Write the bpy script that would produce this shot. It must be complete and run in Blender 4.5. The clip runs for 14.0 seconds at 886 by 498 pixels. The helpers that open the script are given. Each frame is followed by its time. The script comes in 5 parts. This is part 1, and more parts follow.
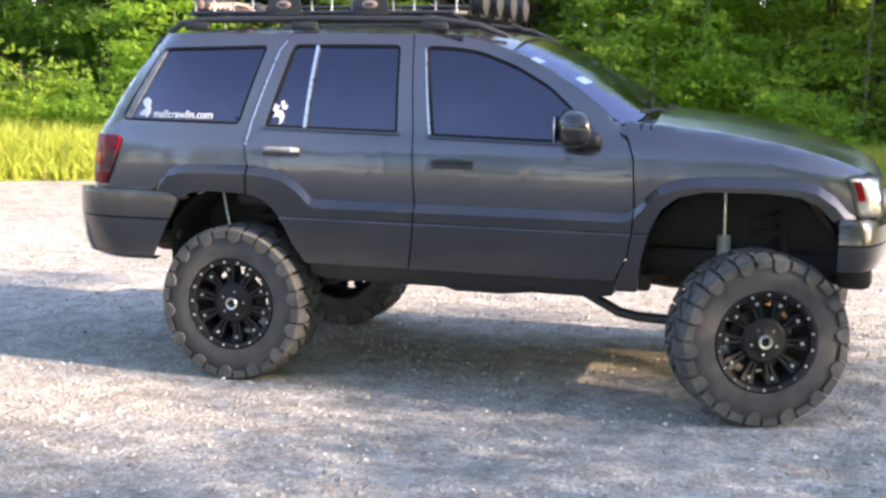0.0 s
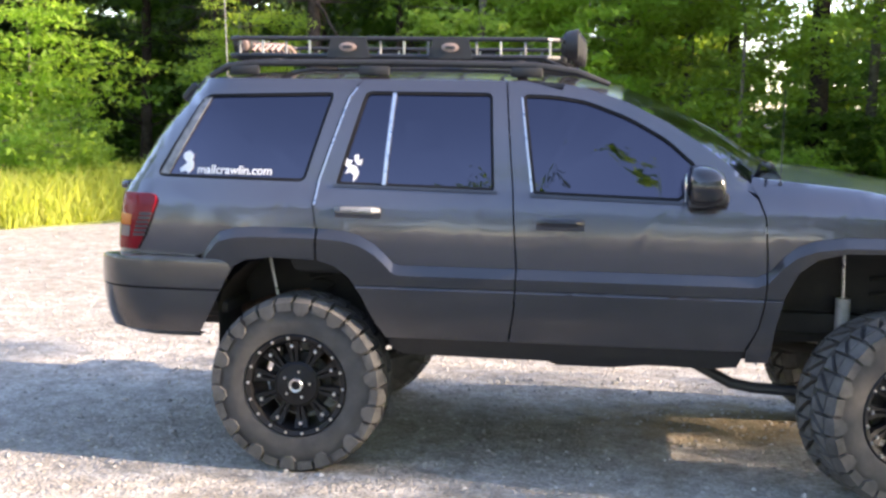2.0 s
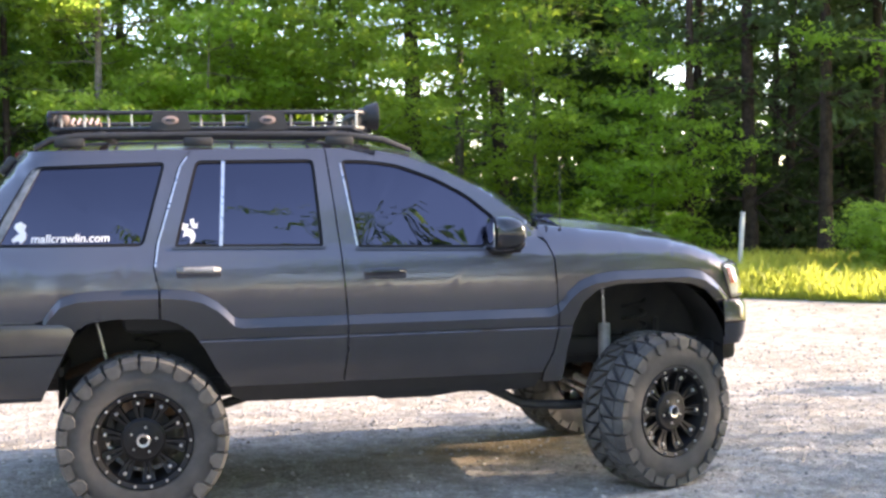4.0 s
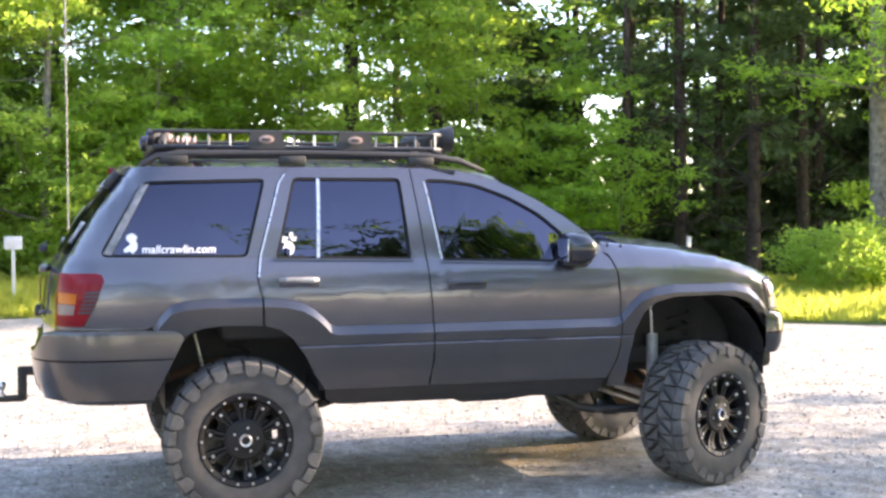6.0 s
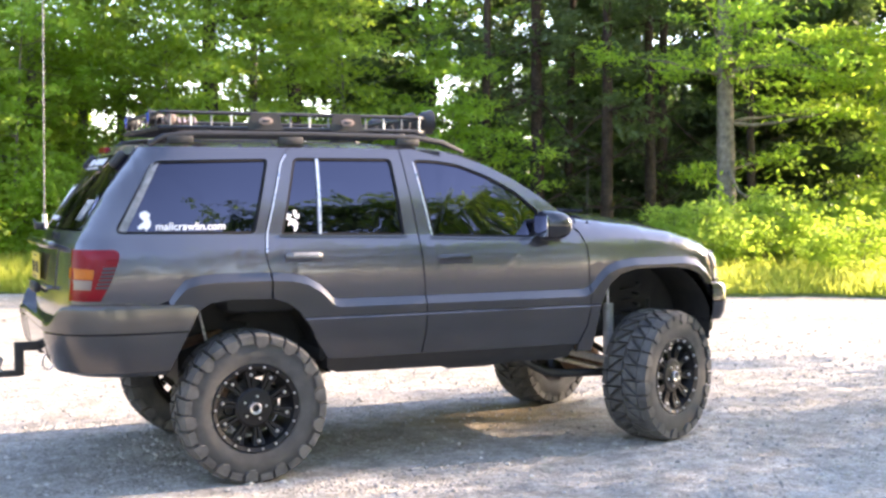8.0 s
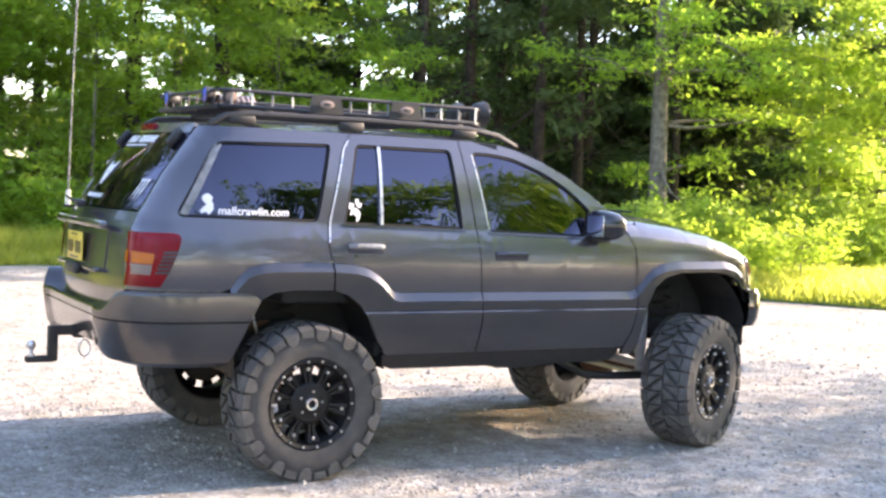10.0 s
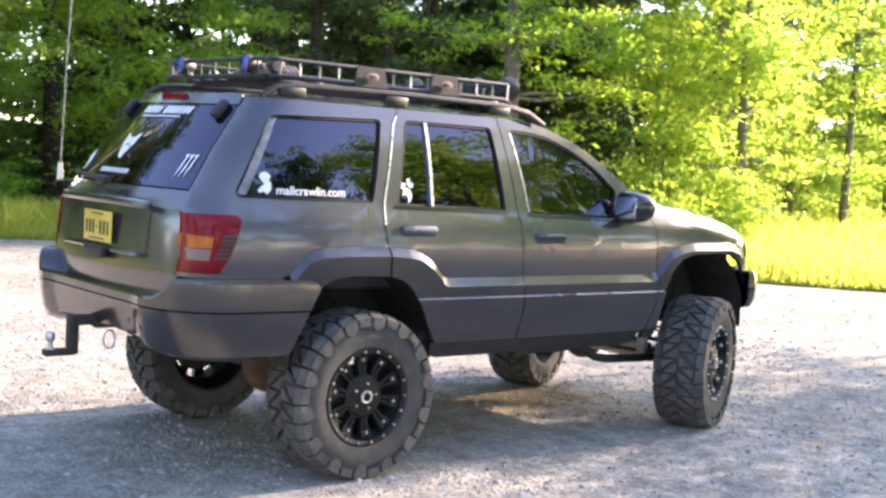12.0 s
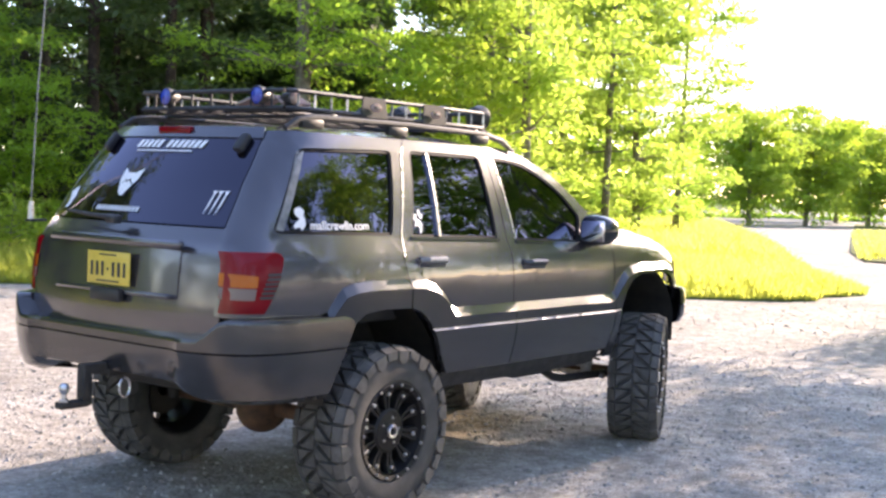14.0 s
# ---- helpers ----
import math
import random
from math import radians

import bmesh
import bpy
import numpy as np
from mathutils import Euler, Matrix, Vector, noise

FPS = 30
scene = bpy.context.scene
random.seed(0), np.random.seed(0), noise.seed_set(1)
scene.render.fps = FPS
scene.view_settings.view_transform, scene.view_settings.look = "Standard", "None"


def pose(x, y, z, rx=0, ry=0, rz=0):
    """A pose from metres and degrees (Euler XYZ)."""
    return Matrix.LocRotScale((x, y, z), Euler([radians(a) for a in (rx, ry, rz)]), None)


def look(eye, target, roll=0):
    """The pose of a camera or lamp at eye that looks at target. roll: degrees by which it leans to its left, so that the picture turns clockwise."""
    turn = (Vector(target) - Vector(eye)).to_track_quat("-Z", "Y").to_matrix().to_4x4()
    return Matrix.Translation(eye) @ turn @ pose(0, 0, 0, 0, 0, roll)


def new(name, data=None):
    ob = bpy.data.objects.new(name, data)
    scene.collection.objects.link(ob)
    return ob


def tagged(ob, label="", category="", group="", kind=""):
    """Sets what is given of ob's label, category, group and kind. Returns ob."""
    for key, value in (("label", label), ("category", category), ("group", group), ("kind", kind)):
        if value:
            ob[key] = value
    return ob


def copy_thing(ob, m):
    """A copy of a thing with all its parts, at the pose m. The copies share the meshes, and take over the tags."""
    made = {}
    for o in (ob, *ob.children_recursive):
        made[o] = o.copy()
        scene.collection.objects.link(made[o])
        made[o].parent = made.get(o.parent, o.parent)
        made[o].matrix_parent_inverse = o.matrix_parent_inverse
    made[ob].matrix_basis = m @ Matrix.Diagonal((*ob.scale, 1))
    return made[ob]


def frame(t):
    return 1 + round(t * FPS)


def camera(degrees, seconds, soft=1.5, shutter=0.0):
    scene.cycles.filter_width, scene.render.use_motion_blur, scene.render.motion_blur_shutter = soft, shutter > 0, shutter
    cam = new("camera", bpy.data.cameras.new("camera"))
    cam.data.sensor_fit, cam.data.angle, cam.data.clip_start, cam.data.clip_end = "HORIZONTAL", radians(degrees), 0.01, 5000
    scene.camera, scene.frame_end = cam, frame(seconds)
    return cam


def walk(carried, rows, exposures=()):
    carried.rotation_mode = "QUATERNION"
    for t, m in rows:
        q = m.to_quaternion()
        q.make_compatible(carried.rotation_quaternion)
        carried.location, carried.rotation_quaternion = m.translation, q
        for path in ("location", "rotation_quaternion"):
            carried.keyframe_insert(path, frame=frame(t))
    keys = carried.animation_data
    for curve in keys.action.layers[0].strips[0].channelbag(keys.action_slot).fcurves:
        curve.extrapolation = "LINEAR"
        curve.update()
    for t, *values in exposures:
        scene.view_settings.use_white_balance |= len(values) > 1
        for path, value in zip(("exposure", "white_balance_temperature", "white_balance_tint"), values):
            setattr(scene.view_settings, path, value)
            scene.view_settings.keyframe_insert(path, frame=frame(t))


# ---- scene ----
cam = camera(39.1, 14.0, soft=2.7)
PATH = [
    (0, (3.005, -6.69, 1.657), (2.413, -4.801, 1.369), 0.6),
    (0.5, (2.676, -6.498, 1.612), (2.043, -4.615, 1.386), 2.5),
    (1, (2.192, -6.5, 1.635), (1.735, -4.567, 1.403), 2.1),
    (1.5, (1.824, -6.398, 1.636), (1.444, -4.455, 1.358), 2.4),
    (2, (1.508, -6.349, 1.707), (1.214, -4.384, 1.479), 0.8),
    (2.5, (1.145, -6.606, 1.637), (1.087, -4.614, 1.463), -0.2),
    (3, (0.892, -6.889, 1.593), (0.924, -4.891, 1.504), 0.1),
    (3.5, (0.583, -7.035, 1.655), (0.796, -5.051, 1.519), 0.5),
    (3.7, (0.441, -7.017, 1.626), (0.756, -5.044, 1.518), -0.6),
    (5.8, (-0.732, -7.203, 1.59), (-0.163, -5.287, 1.515), -0.7),
    (6, (-0.824, -7.259, 1.585), (-0.261, -5.341, 1.525), -0.2),
    (6.5, (-1.074, -7.384, 1.605), (-0.411, -5.5, 1.495), -0.2),
    (7, (-1.304, -7.34, 1.609), (-0.544, -5.493, 1.509), 1.5),
    (7.5, (-1.632, -7.248, 1.601), (-0.797, -5.431, 1.546), -0.8),
    (8, (-1.874, -7.351, 1.589), (-1.041, -5.535, 1.494), -0.1),
    (8.5, (-2.08, -7.333, 1.615), (-1.196, -5.541, 1.518), -0.2),
    (8.7, (-2.165, -7.289, 1.619), (-1.298, -5.49, 1.497), -0.1),
    (10.8, (-3.071, -6.274, 1.59), (-1.937, -4.632, 1.447), 2.4),
    (11, (-3.197, -6.171, 1.588), (-2.032, -4.554, 1.416), 1.8),
    (11.5, (-3.417, -5.915, 1.58), (-2.223, -4.319, 1.429), 3.5),
    (12, (-3.628, -5.643, 1.594), (-2.342, -4.118, 1.448), 3.5),
    (12.5, (-3.922, -5.421, 1.588), (-2.507, -4.018, 1.425), 2.9),
    (13, (-4.169, -5.156, 1.596), (-2.673, -3.835, 1.464), 2.3),
    (13.5, (-4.387, -4.858, 1.598), (-2.852, -3.579, 1.498), 1.9),
    (14, (-4.618, -4.623, 1.588), (-3.031, -3.41, 1.491), 2.3),
]
walk(cam, [(t, look(eye, target, roll)) for t, eye, target, roll in PATH],
     exposures=((0, 2.42, 7000, 22), (3.0, 2.45, 7050, 22), (6.5, 2.85, 7200, 24), (8.7, 2.8, 7200, 24), (11.0, 2.62, 7100, 24), (12.5, 2.47, 7000, 25), (14.0, 2.18, 6950, 25)))

# ---- world, sun ----
SUN_EL, SUN_AZ = 21.0, -5.0
world = bpy.data.worlds.new("sky")
scene.world = world
world.use_nodes = True
wn = world.node_tree
sky = wn.nodes.new("ShaderNodeTexSky")
sky.sky_type = "NISHITA"
sky.sun_disc = False
sky.sun_elevation = radians(SUN_EL)
sky.sun_rotation = radians(90.0 - SUN_AZ)
sky.air_density, sky.dust_density, sky.ozone_density = 1.0, 1.2, 1.6
sky.altitude = 900
wn.links.new(sky.outputs[0], wn.nodes["Background"].inputs[0])
wn.nodes["Background"].inputs[1].default_value = 0.165
sun = new("sun", bpy.data.lights.new("sun", "SUN"))
sun.data.energy, sun.data.angle, sun.data.color = 3.9, radians(0.6), (1.0, 0.88, 0.70)
SUN_DIR = Vector((math.cos(radians(SUN_EL)) * math.cos(radians(SUN_AZ)), math.cos(radians(SUN_EL)) * math.sin(radians(SUN_AZ)), math.sin(radians(SUN_EL))))
sun.matrix_world = look(SUN_DIR * 50, (0, 0, 0))

# ---- materials ----


def mat(name, color, rough=0.5, metal=0.0, coat=0.0, spec=0.5):
    m = bpy.data.materials.new(name)
    m.use_nodes = True
    b = m.node_tree.nodes["Principled BSDF"]
    b.inputs["Base Color"].default_value = (*color, 1)
    b.inputs["Roughness"].default_value = rough
    b.inputs["Metallic"].default_value = metal
    b.inputs["Coat Weight"].default_value = coat
    b.inputs["Coat Roughness"].default_value = 0.08
    b.inputs["Specular IOR Level"].default_value = spec
    return m


def node(m, kind, **inputs):
    n = m.node_tree.nodes.new(kind)
    for k, v in inputs.items():
        n.inputs[k.replace("_", " ")].default_value = v
    return n


def vary(m, low, high, scale, detail=6.0, socket="Base Color", coords="Object", lo=0.3, hi=0.7):
    """A noise between two colours or two values on one socket."""
    t = m.node_tree
    tc = t.nodes.new("ShaderNodeTexCoord")
    nz = node(m, "ShaderNodeTexNoise", Scale=scale, Detail=detail, Roughness=0.62)
    t.links.new(tc.outputs[coords], nz.inputs["Vector"])
    r = t.nodes.new("ShaderNodeValToRGB")
    r.color_ramp.elements[0].position, r.color_ramp.elements[1].position = lo, hi
    r.color_ramp.elements[0].color = (*low, 1) if isinstance(low, tuple) else (low, low, low, 1)
    r.color_ramp.elements[1].color = (*high, 1) if isinstance(high, tuple) else (high, high, high, 1)
    t.links.new(nz.outputs["Fac"], r.inputs[0])
    t.links.new(r.outputs[0], t.nodes["Principled BSDF"].inputs[socket])
    return r


def bump(m, scale, strength, distance=0.01, detail=5.0):
    t = m.node_tree
    tc = t.nodes.new("ShaderNodeTexCoord")
    nz = node(m, "ShaderNodeTexNoise", Scale=scale, Detail=detail, Roughness=0.6)
    b = node(m, "ShaderNodeBump", Strength=strength, Distance=distance)
    t.links.new(tc.outputs["Object"], nz.inputs["Vector"])
    t.links.new(nz.outputs["Fac"], b.inputs["Height"])
    t.links.new(b.outputs[0], t.nodes["Principled BSDF"].inputs["Normal"])


PAINT = mat("graphite_paint", (0.1, 0.095, 0.104), 0.27, 0.7, 1.0)
vary(PAINT, (0.090, 0.086, 0.097), (0.098, 0.094, 0.105), 2.0)
vary(PAINT, 0.24, 0.27, 3.0, socket="Roughness")
CLAD = mat("cladding_plastic", (0.08, 0.076, 0.088), 0.32, 0.6, 0.8)
vary(CLAD, (0.048, 0.046, 0.048), (0.060, 0.058, 0.060), 5.0)
vary(CLAD, 0.20, 0.27, 8.0, socket="Roughness")
BLACK = mat("black_plastic", (0.02, 0.02, 0.021), 0.5)
vary(BLACK, 0.38, 0.62, 20.0, socket="Roughness")
SEAL = mat("window_rubber", (0.008, 0.008, 0.009), 0.7, spec=0.2)
GLOSSY = mat("gloss_black_trim", (0.015, 0.015, 0.017), 0.18, 0.0, 0.6)
LAMPGLASS = mat("headlamp_glass", (0.42, 0.43, 0.45), 0.12, 0.55, 0.8)
vary(LAMPGLASS, (0.2, 0.2, 0.21), (0.55, 0.56, 0.58), 14.0, 2.0)
UNDER = mat("chassis_black", (0.018, 0.017, 0.016), 0.75)
vary(UNDER, (0.012, 0.012, 0.012), (0.04, 0.034, 0.028), 7.0)
RUST = mat("rusty_iron", (0.11, 0.055, 0.03), 0.85)
vary(RUST, (0.05, 0.03, 0.022), (0.17, 0.085, 0.045), 12.0)
RUBBER = mat("tyre_rubber", (0.045, 0.044, 0.043), 0.82)
vary(RUBBER, (0.038, 0.037, 0.037), (0.08, 0.076, 0.071), 9.0)
bump(RUBBER, 60, 0.25, 0.004)
DUSTY = mat("dusty_tread", (0.11, 0.105, 0.1), 0.9)
vary(DUSTY, (0.05, 0.048, 0.046), (0.12, 0.115, 0.108), 11.0)
bump(DUSTY, 80, 0.3, 0.004)
RIM = mat("satin_black_alloy", (0.009, 0.009, 0.01), 0.5, 0.1, 0.0, 0.3)
STEEL = mat("bright_steel", (0.62, 0.62, 0.63), 0.28, 1.0)
vary(STEEL, 0.2, 0.45, 40.0, socket="Roughness")
CHROME = mat("chrome", (0.8, 0.8, 0.82), 0.08, 1.0)
SHOCK = mat("grey_shock_paint", (0.5, 0.51, 0.52), 0.45)
vary(SHOCK, (0.36, 0.36, 0.36), (0.58, 0.58, 0.58), 25.0)
# pale grey for worn plastic, and for glints painted on trim and rack
WORN_GLINT = mat("worn_grey_and_glint", (0.2, 0.2, 0.2), 0.3)
vary(WORN_GLINT, (0.1, 0.1, 0.1), (0.32, 0.32, 0.32), 18.0)
DECAL = mat("white_decal", (0.8, 0.8, 0.8), 0.5)
RED = mat("red_lens", (0.26, 0.002, 0.006), 0.14, 0.0, 0.0, 0.25)
vary(RED, (0.15, 0.001, 0.005), (0.22, 0.002, 0.008), 5.0)
AMBER = mat("amber_lens", (0.42, 0.10, 0.006), 0.14, 0.0, 0.0, 0.3)
CLEAR = mat("clear_lens", (0.3, 0.22, 0.19), 0.12, 0.0, 0.1, 0.4)
SMOKED = mat("dull_clear_lens", (0.17, 0.13, 0.12), 0.14, 0.0, 0.1, 0.3)
BLUE = mat("blue_lamp_cover", (0.02, 0.05, 0.35), 0.15, 0.0, 0.6)
PLATE = mat("plate_yellow", (0.78, 0.58, 0.1), 0.4)
vary(PLATE, (0.62, 0.42, 0.04), (0.70, 0.52, 0.10), 4.0)
INK = mat("dark_ink", (0.03, 0.03, 0.035), 0.5)
SEAT = mat("grey_cloth", (0.06, 0.06, 0.062), 0.9)
bump(SEAT, 90, 0.4, 0.003)


def glass(name, tint, ior=1.85):
    m = bpy.data.materials.new(name)
    m.use_nodes = True
    t = m.node_tree
    t.nodes.clear()
    out = t.nodes.new("ShaderNodeOutputMaterial")
    mix = t.nodes.new("ShaderNodeMixShader")
    fr = t.nodes.new("ShaderNodeFresnel")
    fr.inputs["IOR"].default_value = ior
    tr = t.nodes.new("ShaderNodeBsdfTransparent")
    tr.inputs[0].default_value = (*tint, 1)
    gl = t.nodes.new("ShaderNodeBsdfGlossy")
    gl.inputs["Roughness"].default_value = 0.015
    gl.inputs["Color"].default_value = (0.78, 0.76, 1, 1)
    t.links.new(fr.outputs[0], mix.inputs[0])
    t.links.new(tr.outputs[0], mix.inputs[1])
    t.links.new(gl.outputs[0], mix.inputs[2])
    t.links.new(mix.outputs[0], out.inputs[0])
    return m


TINT = glass("tinted_glass", (0.018, 0.019, 0.021))
PANE = glass("clear_glass", (0.3, 0.32, 0.31), 2.3)

# ---- mesh helpers ----


def finish(bm, sharp=32):
    bmesh.ops.remove_doubles(bm, verts=bm.verts, dist=0.0003)
    for f in bm.faces:
        f.smooth = True
    lim = radians(sharp)
    for e in bm.edges:
        if len(e.link_faces) == 2:
            e.smooth = e.calc_face_angle(0) < lim
    return bm


def part(name, bm, material, parent=None, label="", sharp=32):
    finish(bm, sharp)
    me = bpy.data.meshes.new(name)
    bm.to_mesh(me)
    bm.free()
    mats = material if isinstance(material, (list, tuple)) else [material]
    for m in mats:
        me.materials.append(m)
    ob = new(name, me)
    if parent:
        ob.parent = parent
    if label:
        tagged(ob, label)
    return ob


def lerp(table, x):
    return float(np.interp(x, [p[0] for p in table], [p[1] for p in table]))


def box(bm, c, s, bevel=0.0, m=None):
    """A box with its centre c and sizes s, its edges bevelled."""
    g = bmesh.ops.create_cube(bm, size=1.0)["verts"]
    for v in g:
        v.co = Vector((v.co.x * s[0], v.co.y * s[1], v.co.z * s[2]))
    if bevel:
        es = list({e for v in g for e in v.link_edges})
        r = bmesh.ops.bevel(bm, geom=es, offset=bevel, segments=2, affect="EDGES", profile=0.5)
        g = list({v for f in r["faces"] for v in f.verts} | {v for v in g if v.is_valid})
    for v in g:
        v.co = (m @ v.co if m else v.co) + Vector(c)
    return g


def tube(bm, pts, r, n=8, cap=True):
    """A round bar along points; r is one radius or one for each point."""
    pts = [Vector(p) for p in pts]
    rs = r if isinstance(r, (list, tuple)) else [r] * len(pts)
    rings, side = [], None
    for i, p in enumerate(pts):
        d = (pts[min(i + 1, len(pts) - 1)] - pts[max(i - 1, 0)]).normalized()
        if side is None or abs(side.dot(d)) > 0.95:
            side = d.orthogonal()
        side = (side - d * side.dot(d)).normalized()
        up = d.cross(side)
        rings.append([bm.verts.new(p + rs[i] * (math.cos(a) * side + math.sin(a) * up)) for a in (2 * math.pi * k / n for k in range(n))])
    for a, b in zip(rings, rings[1:]):
        for k in range(n):
            bm.faces.new((a[k], a[(k + 1) % n], b[(k + 1) % n], b[k]))
    if cap:
        bm.faces.new(rings[0][::-1])
        bm.faces.new(rings[-1])
    return rings


def lathe(bm, profile, n=48, closed=False):
    """Profile points (radius, y) turned about the y axis."""
    rings = [[bm.verts.new((r * math.cos(a), y, r * math.sin(a))) for a in (2 * math.pi * k / n for k in range(n))] for r, y in profile]
    pairs = list(zip(rings, rings[1:])) + ([(rings[-1], rings[0])] if closed else [])
    for a, b in pairs:
        for k in range(n):
            bm.faces.new((a[k], b[k], b[(k + 1) % n], a[(k + 1) % n]))
    return rings


def rounded(pts, r, n=4):
    """A polygon with its corners rounded; r is one radius or one for each corner."""
    out, count = [], len(pts)
    rs = r if isinstance(r, (list, tuple)) else [r] * count
    for i in range(count):
        p, a, b = Vector(pts[i]), Vector(pts[i - 1]), Vector(pts[(i + 1) % count])
        if rs[i] <= 0:
            out.append(tuple(p))
            continue
        u, w = (a - p), (b - p)
        k = min(rs[i], u.length * 0.45, w.length * 0.45)
        u, w = p + u.normalized() * k, p + w.normalized() * k
        for j in range(n + 1):
            s = j / n
            out.append(tuple((1 - s) ** 2 * u + 2 * s * (1 - s) * p + s * s * w))
    return out


def inset(poly, d):
    """A polygon moved inwards by d (outwards if minus)."""
    n = len(poly)
    area = sum(poly[i - 1][0] * poly[i][1] - poly[i][0] * poly[i - 1][1] for i in range(n))
    sgn = 1 if area > 0 else -1
    out = []
    for i in range(n):
        a, p, b = Vector(poly[i - 1]), Vector(poly[i]), Vector(poly[(i + 1) % n])
        t = (p - a).normalized() + (b - p).normalized()
        t = t.normalized() if t.length > 1e-6 else (b - p).normalized()
        out.append(tuple(p + sgn * d * Vector((-t.y, t.x))))
    return out


# ---- the vehicle's surface: half width by length x and height z ----
BASE = [(0.52, 0.76), (0.58, 0.815), (0.66, 0.85), (0.80, 0.868), (0.95, 0.876), (1.05, 0.88), (1.16, 0.88), (1.25, 0.866), (1.33, 0.832), (1.35, 0.826), (1.50, 0.790), (1.65, 0.742), (1.77, 0.694), (1.83, 0.662), (1.87, 0.60)]
XR = [(0.5, -0.93), (1.0, -0.945), (1.28, -0.92), (1.36, -0.875), (1.57, -0.745), (1.78, -0.585), (1.84, -0.54)]
XF = [(0.5, 3.2), (1.0, 3.24), (1.2, 3.22), (1.3, 3.1), (1.4, 3.0)]
RIDGE = [(-0.60, 0.985), (-0.46, 1.0), (-0.42, 1.06), (-0.37, 1.115), (-0.30, 1.135), (-0.2, 1.143), (0.1, 1.143), (0.22, 1.135), (0.30, 1.115), (0.37, 1.075), (0.42, 1.03), (0.46, 0.985), (2.07, 0.985), (2.12, 1.01), (2.17, 1.07), (2.23, 1.12), (2.31, 1.15), (2.44, 1.166), (2.84, 1.166), (2.94, 1.145), (3.02, 1.09), (3.08, 1.02), (3.12, 0.99)]
HOODZ = [(2.0, 1.43), (2.15, 1.405), (2.5, 1.37), (2.8, 1.318), (3.0, 1.262), (3.14, 1.21), (3.2, 1.18)]


def side(x, z, extra=0.0):
    y = lerp(BASE, z)
    if x > 1.9:
        y -= 0.10 * ((x - 1.9) / 1.3) ** 2.0
    if x > 1.1 and z > 1.3:
        y -= 0.05 * ((x - 1.1) / 0.9) ** 2 * min(1, (z - 1.3) / 0.4)
    if x < -0.1:
        y -= 0.035 * ((-0.1 - x) / 0.7) ** 1.6
    if x < -0.3:
        y -= 0.05 * min(1.1, (-0.3 - x) / 0.5) ** 1.4
    e = x - lerp(XR, z)
    if e < 0.16:
        k = min(1.0, (0.16 - e) / 0.16)
        y -= 0.13 * (1 - math.sqrt(max(0.0, 1 - k * k)))
    e = lerp(XF, z) - x
    if e < 0.30:
        k = min(1.0, (0.30 - e) / 0.30)
        y -= 0.15 * (1 - math.sqrt(max(0.0, 1 - k * k)))
    if x > 2.0:
        e = lerp(HOODZ, x) - z
        if e < 0.12:
            k = min(1.0, (0.12 - e) / 0.12)
            y -= 0.085 * (1 - math.sqrt(max(0.0, 1 - 0.97 * k * k)))
    return y + extra


